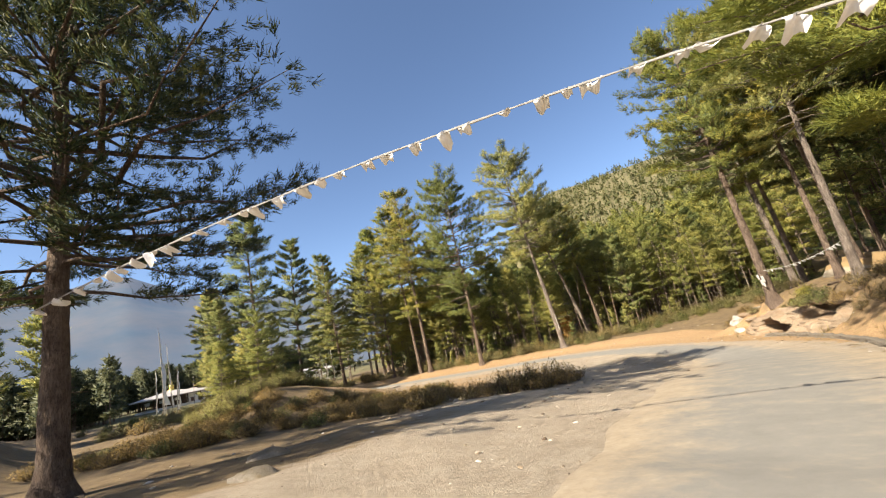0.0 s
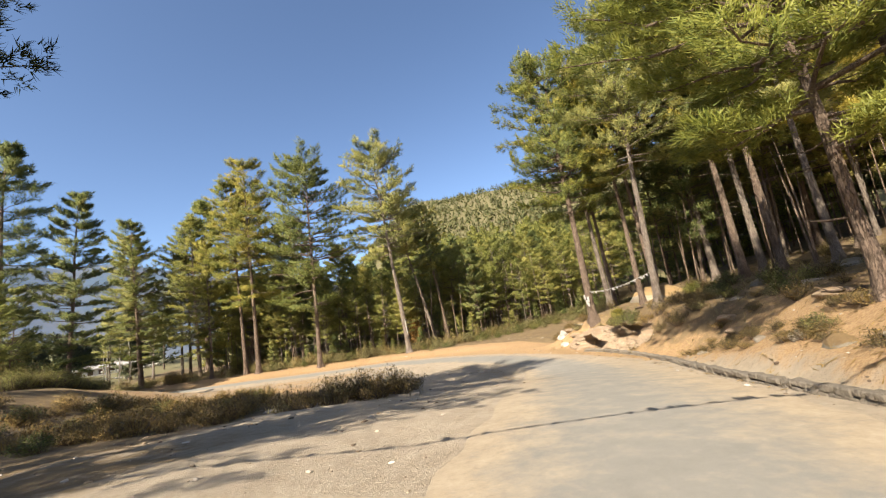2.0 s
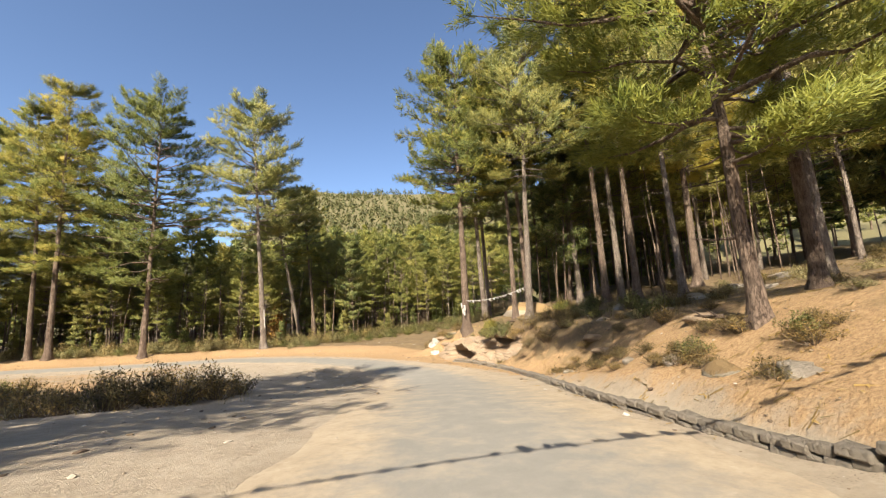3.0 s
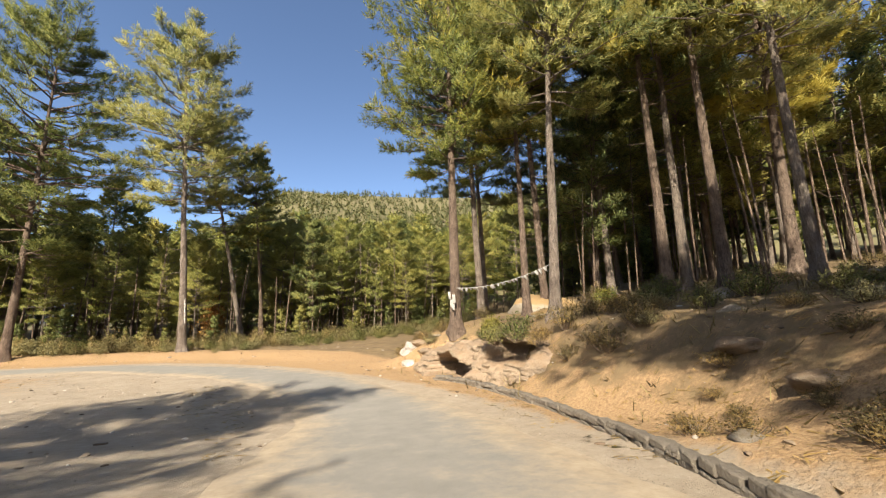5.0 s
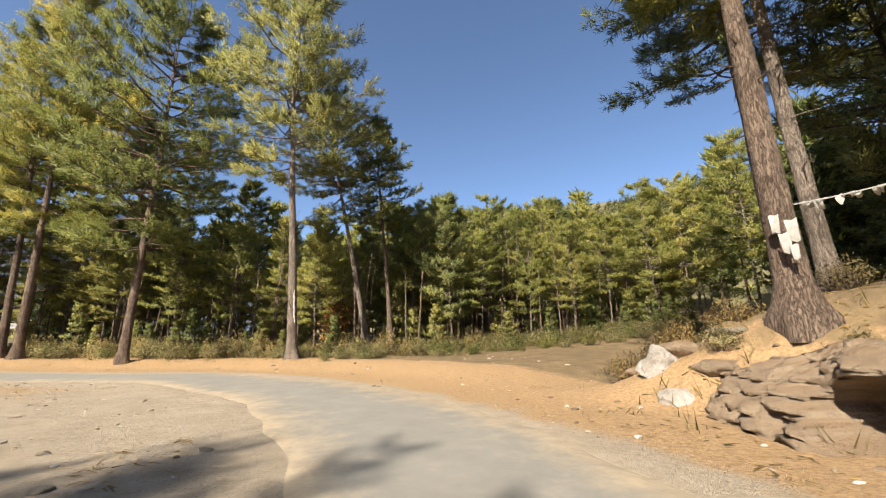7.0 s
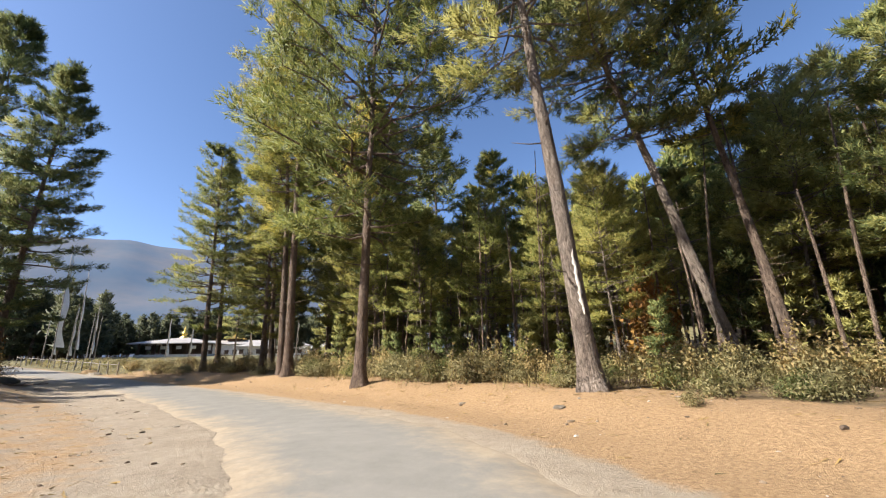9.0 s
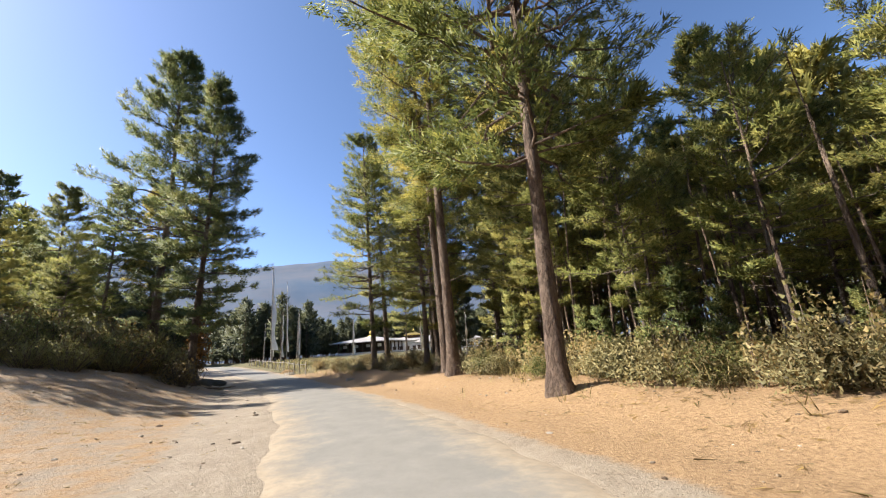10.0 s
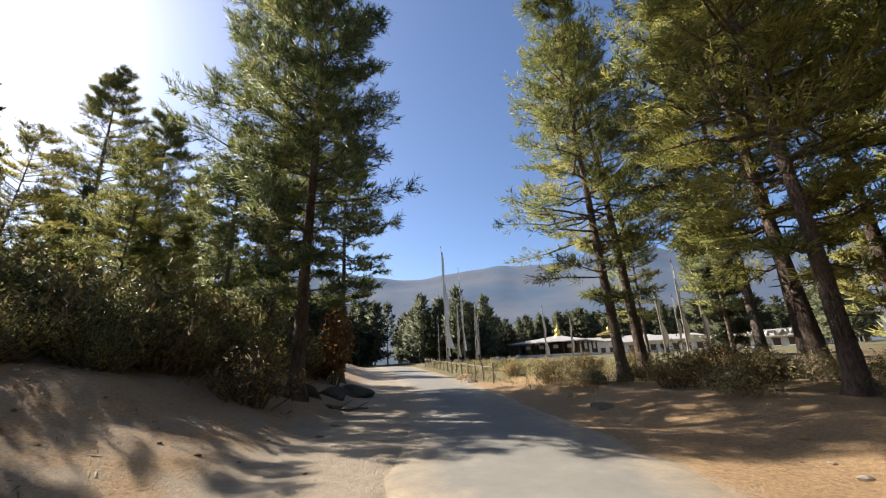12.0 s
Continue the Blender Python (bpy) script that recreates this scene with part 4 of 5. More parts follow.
def rocks():
    kinds = [rock_mesh("boulder", 40 + i, (1, 0.8 + 0.1 * i, 0.7), m) for i, m in enumerate((ROCK, ROCK_PALE, ROCK_MOSSY, ROCK_LEDGE, ROCK_DARK))]
    rows = [  # x, y, size, which, turn, flatness, label
        (18.6, 25.2, 0.5, 3, 20, 0.7, "brown rock at the corner of the bank"), (19.0, 26.3, 0.6, 3, 120, 0.7, "brown rock at the corner of the bank"), (19.6, 25.6, 0.45, 2, 220, 0.7, "brown rock at the corner of the bank"),
        (18.9, 27.6, 0.45, 3, 80, 0.7, "brown rock at the corner of the bank"), (14.0, 9.6, 0.3, 0, 20, 0.7, "grey rock among bank shrubs"), (15.3, 9.0, 0.42, 3, 70, 0.7, "grey rock among bank shrubs"),
        (12.9, 6.4, 0.28, 0, 10, 0.8, "grey rock among bank shrubs"), (16.9, 10.6, 0.5, 3, 210, 0.6, "grey rock among bank shrubs"), (18.4, 11.2, 0.35, 0, 160, 0.7, "grey rock among bank shrubs"), (13.6, 4.6, 0.45, 3, 60, 0.7, "grey rock among bank shrubs"),
        (9.9, 1.7, 0.36, 1, 20, 1.0, "pale rounded boulder on the pine-needle bank"), (10.6, 3.0, 0.4, 2, 70, 1.0, "mossy grey boulder half sunk in the bank"),
        (9.2, 0.3, 0.35, 0, 130, 0.9, "pale rounded boulder on the pine-needle bank"), (11.6, 4.4, 0.38, 0, 10, 0.8, "mossy grey boulder half sunk in the bank"),
        (25.8, 23.0, 2.6, 2, 30, 0.75, "broad moss-topped rock mound among pines"), (23.0, 20.6, 1.0, 2, 200, 0.6, "flat lichened rock slab on the bank"),
        (22.3, 12.6, 0.7, 0, 20, 0.8, "grey rock among bank shrubs"), (24.0, 9.5, 0.8, 0, 80, 0.7, "grey rock among bank shrubs"), (20.0, 9.0, 0.5, 1, 10, 0.7, "grey rock among bank shrubs"),
        (27.5, 9.0, 0.9, 1, 60, 0.5, "flat pale rock under the pines"), (30.0, 7.5, 1.1, 1, 160, 0.45, "flat pale rock under the pines"), (23.6, 6.4, 0.7, 1, 300, 0.5, "flat pale rock under the pines"),
        (-28.6, 45.3, 1.0, 4, 30, 0.7, "dark boulder at the lane's edge"), (-26.9, 44.3, 0.85, 4, 80, 0.7, "dark boulder at the lane's edge"), (-25.6, 43.2, 0.75, 4, 200, 0.8, "dark boulder at the lane's edge"), (-24.5, 42.2, 0.8, 4, 310, 0.75, "dark boulder at the lane's edge"), (-30.4, 45.6, 0.9, 4, 120, 0.6, "dark boulder at the lane's edge"),
        (-24.2, 44.6, 0.45, 1, 20, 0.7, "pale stone at the foot of the bank"), (-21.0, 44.2, 0.3, 1, 200, 0.6, "pale stone at the foot of the bank"),
        (-2.6, 16.8, 0.6, 1, 10, 0.5, "pale flat stone beside the dry bush"), (-6.5, 4.5, 0.7, 0, 60, 0.6, "grey stone in the shaded scrub"), (-5.2, 1.6, 0.55, 0, 20, 0.6, "grey stone in the shaded scrub"),
        (8.2, 23.6, 0.13, 1, 0, 0.8, "small pale stone on the sand"), (7.3, 25.2, 0.11, 0, 60, 0.8, "small pale stone on the sand"), (9.3, 24.8, 0.12, 1, 100, 0.8, "small pale stone on the sand"),
        (8.7, 22.8, 0.14, 0, 10, 0.8, "small pale stone on the sand"), (7.6, 42.0, 0.2, 1, 10, 0.6, "pale stone at the wood's rim"), (4.5, 43.6, 0.15, 1, 10, 0.6, "pale stone at the wood's rim"),
        (-32.5, 52.6, 0.7, 0, 40, 0.7, "dark boulder on the grass verge"), (-36.0, 54.0, 1.1, 2, 140, 0.6, "dark boulder on the grass verge"), (-19.5, 51.2, 0.5, 0, 10, 0.6, "dark boulder on the grass verge"),
    ]
    for x, y, size, k, turn, flat, label in rows:
        ob = new("boulder" if size > 0.25 else "stone", kinds[k])
        ob.matrix_basis = stand(x, y, size, turn, (8, 5), sink=size * flat * 0.18, tall=flat)
        tagged(ob, label, "rock", "rocks")


def build_outcrop():
    """Rock ledge at the corner of the bank, undercut by a dark hollow."""
    face = spline([(18.9, 27.2), (18.2, 26.0), (17.1, 23.6), (16.75, 21.4), (16.7, 19.4), (17.2, 17.2), (17.0, 15.0), (15.9, 12.6)], 30)
    n = len(face)
    d = np.gradient(face, axis=0)
    d /= np.linalg.norm(d, axis=1)[:, None]
    inward = np.stack([-d[:, 1], d[:, 0]], 1)
    inward *= np.sign((inward * (np.array([24, 21]) - face)).sum(1))[:, None]
    rows = np.r_[np.linspace(-0.2, 1, 40), np.linspace(1.05, 1.9, 12)]
    u = np.linspace(0, 1, n)
    lift = np.interp(u, [0, 0.1, 0.25, 0.36, 0.5, 0.62, 0.72, 0.85, 1], [0.15, 0.75, 1.2, 1.45, 1.65, 1.75, 1.6, 1.2, 0.3])
    roof = np.interp(u, [0.325, 0.345, 0.43, 0.52, 0.575], [-2.2, -1.85, -1.72, -1.9, -2.3])
    sill = np.interp(u, [0.325, 0.35, 0.45, 0.54, 0.575], [-2.2, -2.68, -2.74, -2.66, -2.3])
    V = []
    for j, v in enumerate(rows):
        for i in range(n):
            k = min(v, 1.0)
            up = lift[i] * k
            base = -2.78 + 0.4 * smooth(16, 12, face[i, 1])
            z = base + up
            p = Vector((face[i, 0], face[i, 1], 0))
            q = Vector((p.x * 0.7, p.y * 0.7, up * 1.1 + v))
            jag = 0.06 * noise.noise(q * 3.1) + 0.03 * noise.noise(q * 8.0)
            depth = 0.35 * k + 1.0 * k * k + (v - 1) * 4.2 * (v > 1)
            if v <= 1:
                inside = min(roof[i] + jag - z, z - sill[i] - jag)
                depth += 1.7 * float(smooth(0.0, 0.1, inside))
                # slab over the hollow, and a recess carved in place of the shrubs' shade
                over = z - roof[i]
                depth -= 0.42 * math.exp(-((over - 0.12) / 0.16) ** 2) * float(smooth(0.33, 0.37, u[i]) * smooth(0.57, 0.53, u[i]))
                shade_nook = min(0.055 - abs(u[i] - 0.655), (0.46 - abs(z + 1.5)) * 0.12)
                depth += 1.5 * float(smooth(0.0, 0.012, shade_nook + jag * 0.1))
            depth -= 0.22 * noise.noise(q * 0.9) + 0.11 * noise.noise(q * 2.3) + 0.09 * noise.noise(q * 5.5) + 0.06 * noise.noise(q * 12) + 0.03 * noise.noise(q * 23)
            crack = abs(noise.noise(Vector((q.x * 0.8, q.y * 0.8, q.z * 3.2))))
            split = abs(noise.noise(Vector((q.x * 2.2 + 7, q.y * 2.2, q.z * 0.7))))
            depth += (0.2 * max(0, 0.12 - crack) / 0.12 + 0.14 * max(0, 0.08 - split) / 0.08) * (v < 1)
            x, y = face[i] + inward[i] * depth
            z += 0.1 * noise.noise(q * 1.7) * (v > 0)
            if v > 1:
                z = max(z * (1.9 - v) / 0.9 + (v - 1) / 0.9 * (gz(x, y) - 0.06), gz(x, y) - 0.06)
            V.append((x, y, z))
    m = len(rows)
    F = [(j * n + i, j * n + i + 1, (j + 1) * n + i + 1, (j + 1) * n + i) for j in range(m - 1) for i in range(n - 1)]
    me = mesh_of("rock_outcrop", V, F, ROCK_LEDGE, True)
    ledge = root("rock_outcrop", Matrix.Identity(4), "undercut beige rock ledge with a dark hollow", "rock")
    part("ledge", me, ledge)
    block = [rock_mesh("block", 90 + i, (0.42, 0.3, 0.3), ROCK_LEDGE, 2, 16, 0.1) for i in range(3)]
    for b in block:
        b.polygons.foreach_set("use_smooth", [False] * len(b.polygons))
    for k, (x, y, z, size, turn) in enumerate(((17.0, 19.3, -2.3, 0.5, 80), (17.1, 18.9, -2.05, 0.6, 95), (16.95, 18.6, -2.5, 0.6, 60), (17.2, 18.3, -2.2, 0.5, 110), (17.25, 19.5, -1.95, 0.45, 70), (17.1, 17.6, -2.45, 0.5, 100))):
        part("block", block[k % 3], ledge, "broken cream rock block").matrix_basis = Matrix.Translation((x + 0.2, y, z)) @ Euler((0.2 * math.sin(k * 3), 0.25 * math.cos(k * 5), radians(turn))).to_matrix().to_4x4() @ Matrix.Scale(size, 4)
    for x, y, z, s in ((18.3, 26.5, gz(18.3, 26.5) + 0.08, 0.6), (17.7, 25.4, gz(17.7, 25.4) - 0.02, 0.42)):
        ob = new("daubed_rock", rock_mesh("daubed_rock", int(s * 100), (s, s * 0.7, s * 0.8), WHITE_PAINTED, 4, 14, 0.22))
        ob.location = (x, y, z)
        tagged(ob, "white-daubed rock at the end of the ledge", "rock", "daubed rocks")


def kerb_block(seed):
    """A rough squared stone: a jittered box with worn edges."""
    rng = np.random.default_rng(seed)
    bm = bmesh.new()
    bmesh.ops.create_cube(bm, size=1.0)
    for v in bm.verts:
        v.co = Vector((v.co.x * 0.36, v.co.y * 0.2, v.co.z * 0.14)) + Vector(rng.normal(0, 0.012, 3))
    bmesh.ops.bevel(bm, geom=bm.edges[:], offset=0.022, segments=1, affect="EDGES")
    me = bpy.data.meshes.new("stone")
    bm.to_mesh(me)
    bm.free()
    me.materials.append(KERBSTONE)
    return me


def build_kerb():
    line = spline([(16.6, 21.2), (16.55, 18.8), (15.6, 14.9), (14.2, 11.9), (11.3, 7.3), (9.9, 5.2), (8.7, 2.6), (7.4, -0.4), (6.2, -4.0)], 12)
    arc = np.cumsum(np.r_[0, np.hypot(*np.diff(line, axis=0).T)])
    kerb = root("kerb", Matrix.Identity(4), "low kerb of rough dark stones along the bank", "kerb", kind="structure")
    kinds = [kerb_block(70 + i) for i in range(6)]
    rng = np.random.default_rng(4)
    for lay in range(2):
        s = 0.18 * lay
        while s < arc[-1]:
            size = rng.uniform(0.75, 1.1)
            x, y = np.interp(s, arc, line[:, 0]), np.interp(s, arc, line[:, 1])
            x2, y2 = np.interp(s + 0.2, arc, line[:, 0]), np.interp(s + 0.2, arc, line[:, 1])
            ob = part("stone", kinds[int(rng.integers(0, 6))], kerb)
            ob.matrix_basis = (Matrix.Translation((x + rng.normal(0, 0.012), y + rng.normal(0, 0.012), gz(x, y) + 0.0 + 0.13 * lay + rng.normal(0, 0.008)))
                               @ Euler((rng.normal(0, 0.05), rng.normal(0, 0.04), math.atan2(y2 - y, x2 - x) + rng.normal(0, 0.06))).to_matrix().to_4x4()
                               @ Matrix.Diagonal((size, 1.0, 1.0, 1.0)))
            s += 0.37 * size


# ---- shrubs and grass ----
def shrub_meshes(seed, radius, height, mat, stems=26, leaves=5, leaf=(0.13, 0.05), per=9):
    rng = np.random.default_rng(seed)
    bits, pos, way = [], [], []
    for k in range(stems):
        a, t = rng.uniform(0, 6.28), rng.uniform(0.1, 1.0)
        out = np.array([math.cos(a), math.sin(a), 0.0]) * radius * t
        top = out + np.array([0, 0, height * rng.uniform(0.55, 1.05) * (1.1 - 0.55 * t)])
        base = out * 0.25
        mid = (base + top) / 2 + rng.normal(0, 0.08, 3) + out * 0.12
        bits.append(tube([base - [0, 0, 0.15], mid, top], (0.018, 0.012, 0.004), 3))
        for j in range(per):
            u = 0.3 + 0.7 * j / (per - 1)
            p = (1 - u) ** 2 * base + 2 * u * (1 - u) * mid + u * u * top
            pos.append(p + rng.normal(0, 0.1 * radius, 3) * [1, 1, 0.6])
            way.append(rng.normal(0, 0.6, 3) + [0, 0, 0.5])
    pos = np.array(pos)
    pos[:, 2] = np.maximum(pos[:, 2], 0.03)
    soft = pos / [radius, radius, height] * 0.7 + [0, 0, 0.3]
    lv, nrm = blades(rng, pos, np.array(way), np.full(len(pos), leaf[0]), leaf[1], leaves, 0.9, soft)
    v, f = joined(bits)
    return mesh_of("bush_frame", v, f, TWIG), tri_mesh("foliage", lv, mat, nrm)


def shrub(meshes, m, label, group):
    ob = root("shrub", m, label, "shrub", group)
    part("bush_frame", meshes[0], ob)
    part("foliage", meshes[1], ob)


def grazed(x, y):
    """Scrub stays low on the open saddle between the bend and the pavilion."""
    return 0.42 if 0.7 < (-x - 0.5) / (y + 5.9) < 1.1 else 1.0


def shrubs():
    rng = np.random.default_rng(17)
    dry = [shrub_meshes(50 + i, 0.95, 1.05, SHRUB, 40, 4, (0.14, 0.036), 8) for i in range(3)]
    green = [shrub_meshes(60 + i, 0.8, 0.9, SHRUB_GREEN, 36, 6, (0.105, 0.04), 8) for i in range(2)]
    weed = [shrub_meshes(70 + i, 1.0, 0.95, WEED, 44, 4, (0.14, 0.045), 8) for i in range(2)]
    tall = [shrub_meshes(62 + i, 0.8, 0.9, SHRUB_GREEN, 60, 7, (0.055, 0.024), 10) for i in range(2)]
    sapling = shrub_meshes(66, 0.7, 1.0, NEEDLES_GREEN, 26, 9, (0.26, 0.03))
    orange = shrub_meshes(67, 1.3, 3.6, ORANGE_LEAF, 26, 5, (0.26, 0.12))
    for x, y, s in ((0.1, 15.3, 1.15), (1.3, 16.0, 1.35), (2.6, 16.7, 1.25), (3.7, 17.4, 0.95), (-0.2, 16.6, 1.2), (1.9, 15.4, 1.1), (-1.9, 16.2, 1.0), (2.9, 15.9, 0.9), (-1.1, 15.4, 0.9), (0.8, 17.4, 1.0), (2.0, 18.0, 0.8)):
        shrub(dry[int(rng.integers(0, 3))], stand(x, y, s, rng.uniform(0, 360), tall=0.95), "dry dark bush on the sand inside the bend", "bushes inside the bend")
    for k in range(16):
        x, y = rng.uniform(-9, -2), rng.uniform(17, 24)
        shrub(dry[k % 3], stand(x, y, rng.uniform(0.4, 0.75), rng.uniform(0, 360)), "low dry weeds on the sand", "weeds inside the bend")
    scrub = []
    for k in range(170):
        x = rng.uniform(-24, -4.0)
        y = rng.uniform(14.5, 26) - max(0, -12 - x) * 0.3
        scrub.append((dry[k % 3] if k % 7 else green[0], stand(x, y, rng.uniform(0.7, 1.25), rng.uniform(0, 360), tall=0.75)))
    thicket("lane_scrub", scrub, "dusky brown scrub crowding the inside of the bend", True, keep=0.9)
    stalk = [shrub_meshes(80 + i, 0.55, 1.5, STALK, 12, 4, (0.11, 0.06), 9) for i in range(2)]
    rim = []
    for k in range(70):
        x = rng.uniform(-12, 26)
        rim.append((stalk[k % 2], stand(x, north_edge(x) - rng.uniform(-1.5, 2.4), rng.uniform(0.7, 1.35), rng.uniform(0, 360))))
    for k in range(230):
        x = rng.uniform(-13, 38)
        y = north_edge(x) - rng.uniform(-2.5, 3.0)
        pick = (weed[0], weed[1], green[0], weed[0], dry[2])[int(rng.integers(0, 5))]
        rim.append((pick, stand(x, y, rng.uniform(0.6, 1.2), rng.uniform(0, 360))))
    for k in range(30):
        x = rng.uniform(16, 44)
        y = north_edge(x) - rng.uniform(0.0, 5.0)
        rim.append((green[k % 2] if k % 3 else weed[1], stand(x, y, rng.uniform(0.8, 1.4), rng.uniform(0, 360))))
    for k in range(60):
        x = rng.uniform(10, 40)
        rim.append((weed[k % 2] if k % 3 else green[0], stand(x, north_edge(x) - rng.uniform(1.5, 6.0), rng.uniform(0.35, 0.75), rng.uniform(0, 360))))
    thicket("undergrowth", rim, "pale weeds and green undergrowth along the wood's rim", False, keep=0.7)
    for x, y, s, k in ((19.2, 16.6, 0.9, 0), (22.0, 11.8, 1.0, 1), (21.0, 14.3, 0.9, 2), (13.6, 7.2, 0.45, 0), (11.6, 4.0, 0.5, 1),
                       (18.2, 13.4, 0.6, 0), (19.0, 12.0, 0.7, 1), (11.0, 1.9, 0.45, 1), (20.5, 9.4, 0.8, 1),
                       (23.0, 15.0, 1.0, 2), (14.6, 6.2, 0.6, 0), (16.4, 7.8, 0.7, 1), (24.5, 18.8, 1.0, 0), (20.3, 27.8, 1.0, 0), (21.6, 29.5, 1.1, 1), (23.5, 31.5, 1.2, 0), (19.6, 29.3, 0.8, 0)):
        shrub((dry[0], green[0], green[1])[k], stand(x, y, s, rng.uniform(0, 360)), "shrub rooted in the rocky bank", "shrubs on the bank")
    for k in range(26):
        y = rng.uniform(1.2, 11)
        x = np.interp(y, [1, 6, 11], [10.4, 12.4, 15.6]) + rng.normal(0, 0.55)
        shrub(dry[k % 3], stand(x, y, rng.uniform(0.3, 0.62), rng.uniform(0, 360), tall=0.6), "low grey-brown dry brush on the bank", "dry brush on the bank")
    for k in range(20):
        y = rng.uniform(1, 19)
        x = np.interp(y, [0, 7, 12, 15, 19], [9.2, 13, 16.2, 17.6, 18.8]) + abs(rng.normal(0, 3.2)) + 0.4
        shrub(dry[k % 3] if k % 5 else weed[0], stand(x, y, rng.uniform(0.25, 0.6), rng.uniform(0, 360), tall=0.7), "low grey-brown dry brush on the bank", "dry brush on the bank")
    for k in range(7):
        x, y = rng.uniform(17.6, 20.5), rng.uniform(12.5, 17.0)
        shrub(dry[k % 3], stand(x, y, rng.uniform(0.45, 0.85), rng.uniform(0, 360), tall=0.85), "low grey-brown dry brush on the bank", "dry brush on the bank")
    brush = []
    for k in range(60):
        x, y = rng.uniform(20, 36), rng.uniform(3, 20)
        brush.append(((dry[k % 3], weed[k % 2])[k % 4 == 0], stand(x, y, rng.uniform(0.35, 0.9), rng.uniform(0, 360), tall=0.8)))
    thicket("forest_brush", brush, "grey-brown brush on the shaded forest floor", False)
    for x, y, z, s, k in ((17.35, 18.3, -1.15, 0.85, 1), (17.7, 17.6, -1.0, 0.95, 1), (18.1, 17.0, -1.15, 0.6, 0), (17.2, 18.7, -1.05, 0.5, 1)):
        shrub((dry[0], green[1])[k], stand(x, y, s, x * 400, (-14, 0), z), "shrub hanging over the rock ledge", "shrubs on the ledge")
    for x, y, s in ((20.9, 22.6, 0.8), (19.3, 22.4, 0.6), (22.6, 17.2, 0.8)):
        shrub(sapling, stand(x, y, s, rng.uniform(0, 360)), "bright green pine sapling on the rock ledge", "pine saplings")
    for x, y, r in ((19.2, 26.6, 0.7), (19.6, 27.4, 0.9), (20.4, 26.2, 0.8), (19.0, 25.4, 0.5), (21.2, 27.0, 0.9), (20.6, 28.6, 1.0), (22.0, 24.6, 0.7), (18.9, 28.2, 0.7), (19.8, 23.4, 0.5)):
        shrub(dry[int(x * 7) % 3] if r > 0.6 else weed[1], stand(x, y, r, x * 90), "brown dry brush behind the rock ledge", "brush behind the ledge")
    for k in range(44):
        x = rng.uniform(-44, -21)
        y = 38.4 - (x + 21) * 0.03 - rng.uniform(0, 6)
        shrub(tall[k % 2], stand(x, y, rng.uniform(1.3, 2.6) * grazed(x, y), rng.uniform(0, 360)), "tall green thicket on the slope above the lane", "thicket on the slope")
    for k in range(44):
        x = rng.uniform(-40, -21.5)
        y = 40.6 - (x + 13) * 0.2 - rng.uniform(0, 1) ** 1.2 * 10 + min(0, -20 - x) * 0.35
        shrub(dry[k % 3] if k % 3 else tall[k % 2], stand(x, y, rng.uniform(1.0, 1.9) * grazed(x, y), rng.uniform(0, 360)), "dense scrub on the slope above the lane", "scrub on the slope")
    brow = []
    for k in range(150):
        y = rng.uniform(26, 43)
        back = rng.uniform(0, 1) ** 1.4 * 15
        x = float(np.interp(y, [26, 34, 38, 41, 43], [-19.5, -18.4, -18.2, -22.0, -28.0])) - 0.6 - back
        brow.append((tall[k % 2] if back < 4 else (tall[k % 2], weed[1], tall[0], dry[k % 3], green[k % 2])[k % 5], stand(x, y, (rng.uniform(0.9, 1.5) + min(back, 5) * 0.28) * grazed(x, y), rng.uniform(0, 360))))
    thicket("slope_thicket", brow, "dense olive bushes along the brow of the slope", True, keep=0.85)
    broad = shrub_meshes(84, 0.42, 2.0, STALK, 7, 5, (0.17, 0.1), 5)
    for x, y, s in ((2.6, 47.7, 0.75), (3.5, 47.9, 0.95), (4.4, 48.0, 0.9), (0.9, 47.9, 0.6), (5.6, 47.6, 0.7), (7.0, 46.4, 0.5)):
        shrub(broad, stand(x, y, s, x * 140), "tall weed with broad yellow-green leaves", "broad-leaved weeds")
    for k in range(20):
        x = rng.uniform(-40, -9)
        y = 48.5 - (x + 9) * 0.24 + rng.uniform(1.2, 9)
        shrub(dry[k % 3], stand(x, y, rng.uniform(0.6, 1.3), rng.uniform(0, 360)), "rust-brown dry scrub beside the lane", "dry scrub by the lane")
    meadow = []
    for k in range(110):
        x = rng.uniform(-40, -7)
        y = 48.2 - (x + 7) * 0.22 + rng.uniform(1.4, 11)
        meadow.append(((weed[0], weed[1], dry[0])[int(rng.integers(0, 3))], stand(x, y, rng.uniform(0.45, 0.95), rng.uniform(0, 360))))
    for k in range(70):
        x = rng.uniform(-62, -34)
        y = 54.5 - (x + 34) * 0.14 + rng.uniform(0, 12)
        meadow.append(((weed[0], green[0], weed[1])[int(rng.integers(0, 3))], stand(x, y, rng.uniform(0.3, 0.6), rng.uniform(0, 360))))
    thicket("meadow_weeds", meadow, "tan and olive weeds over the meadow by the lane", False)
    for x, y in ((10.4, 49.6), (11.2, 54.5), (-30.5, 44.6)):
        shrub(orange, stand(x, y, 1.2, x * 50), "small tree with orange autumn leaves", "autumn saplings")


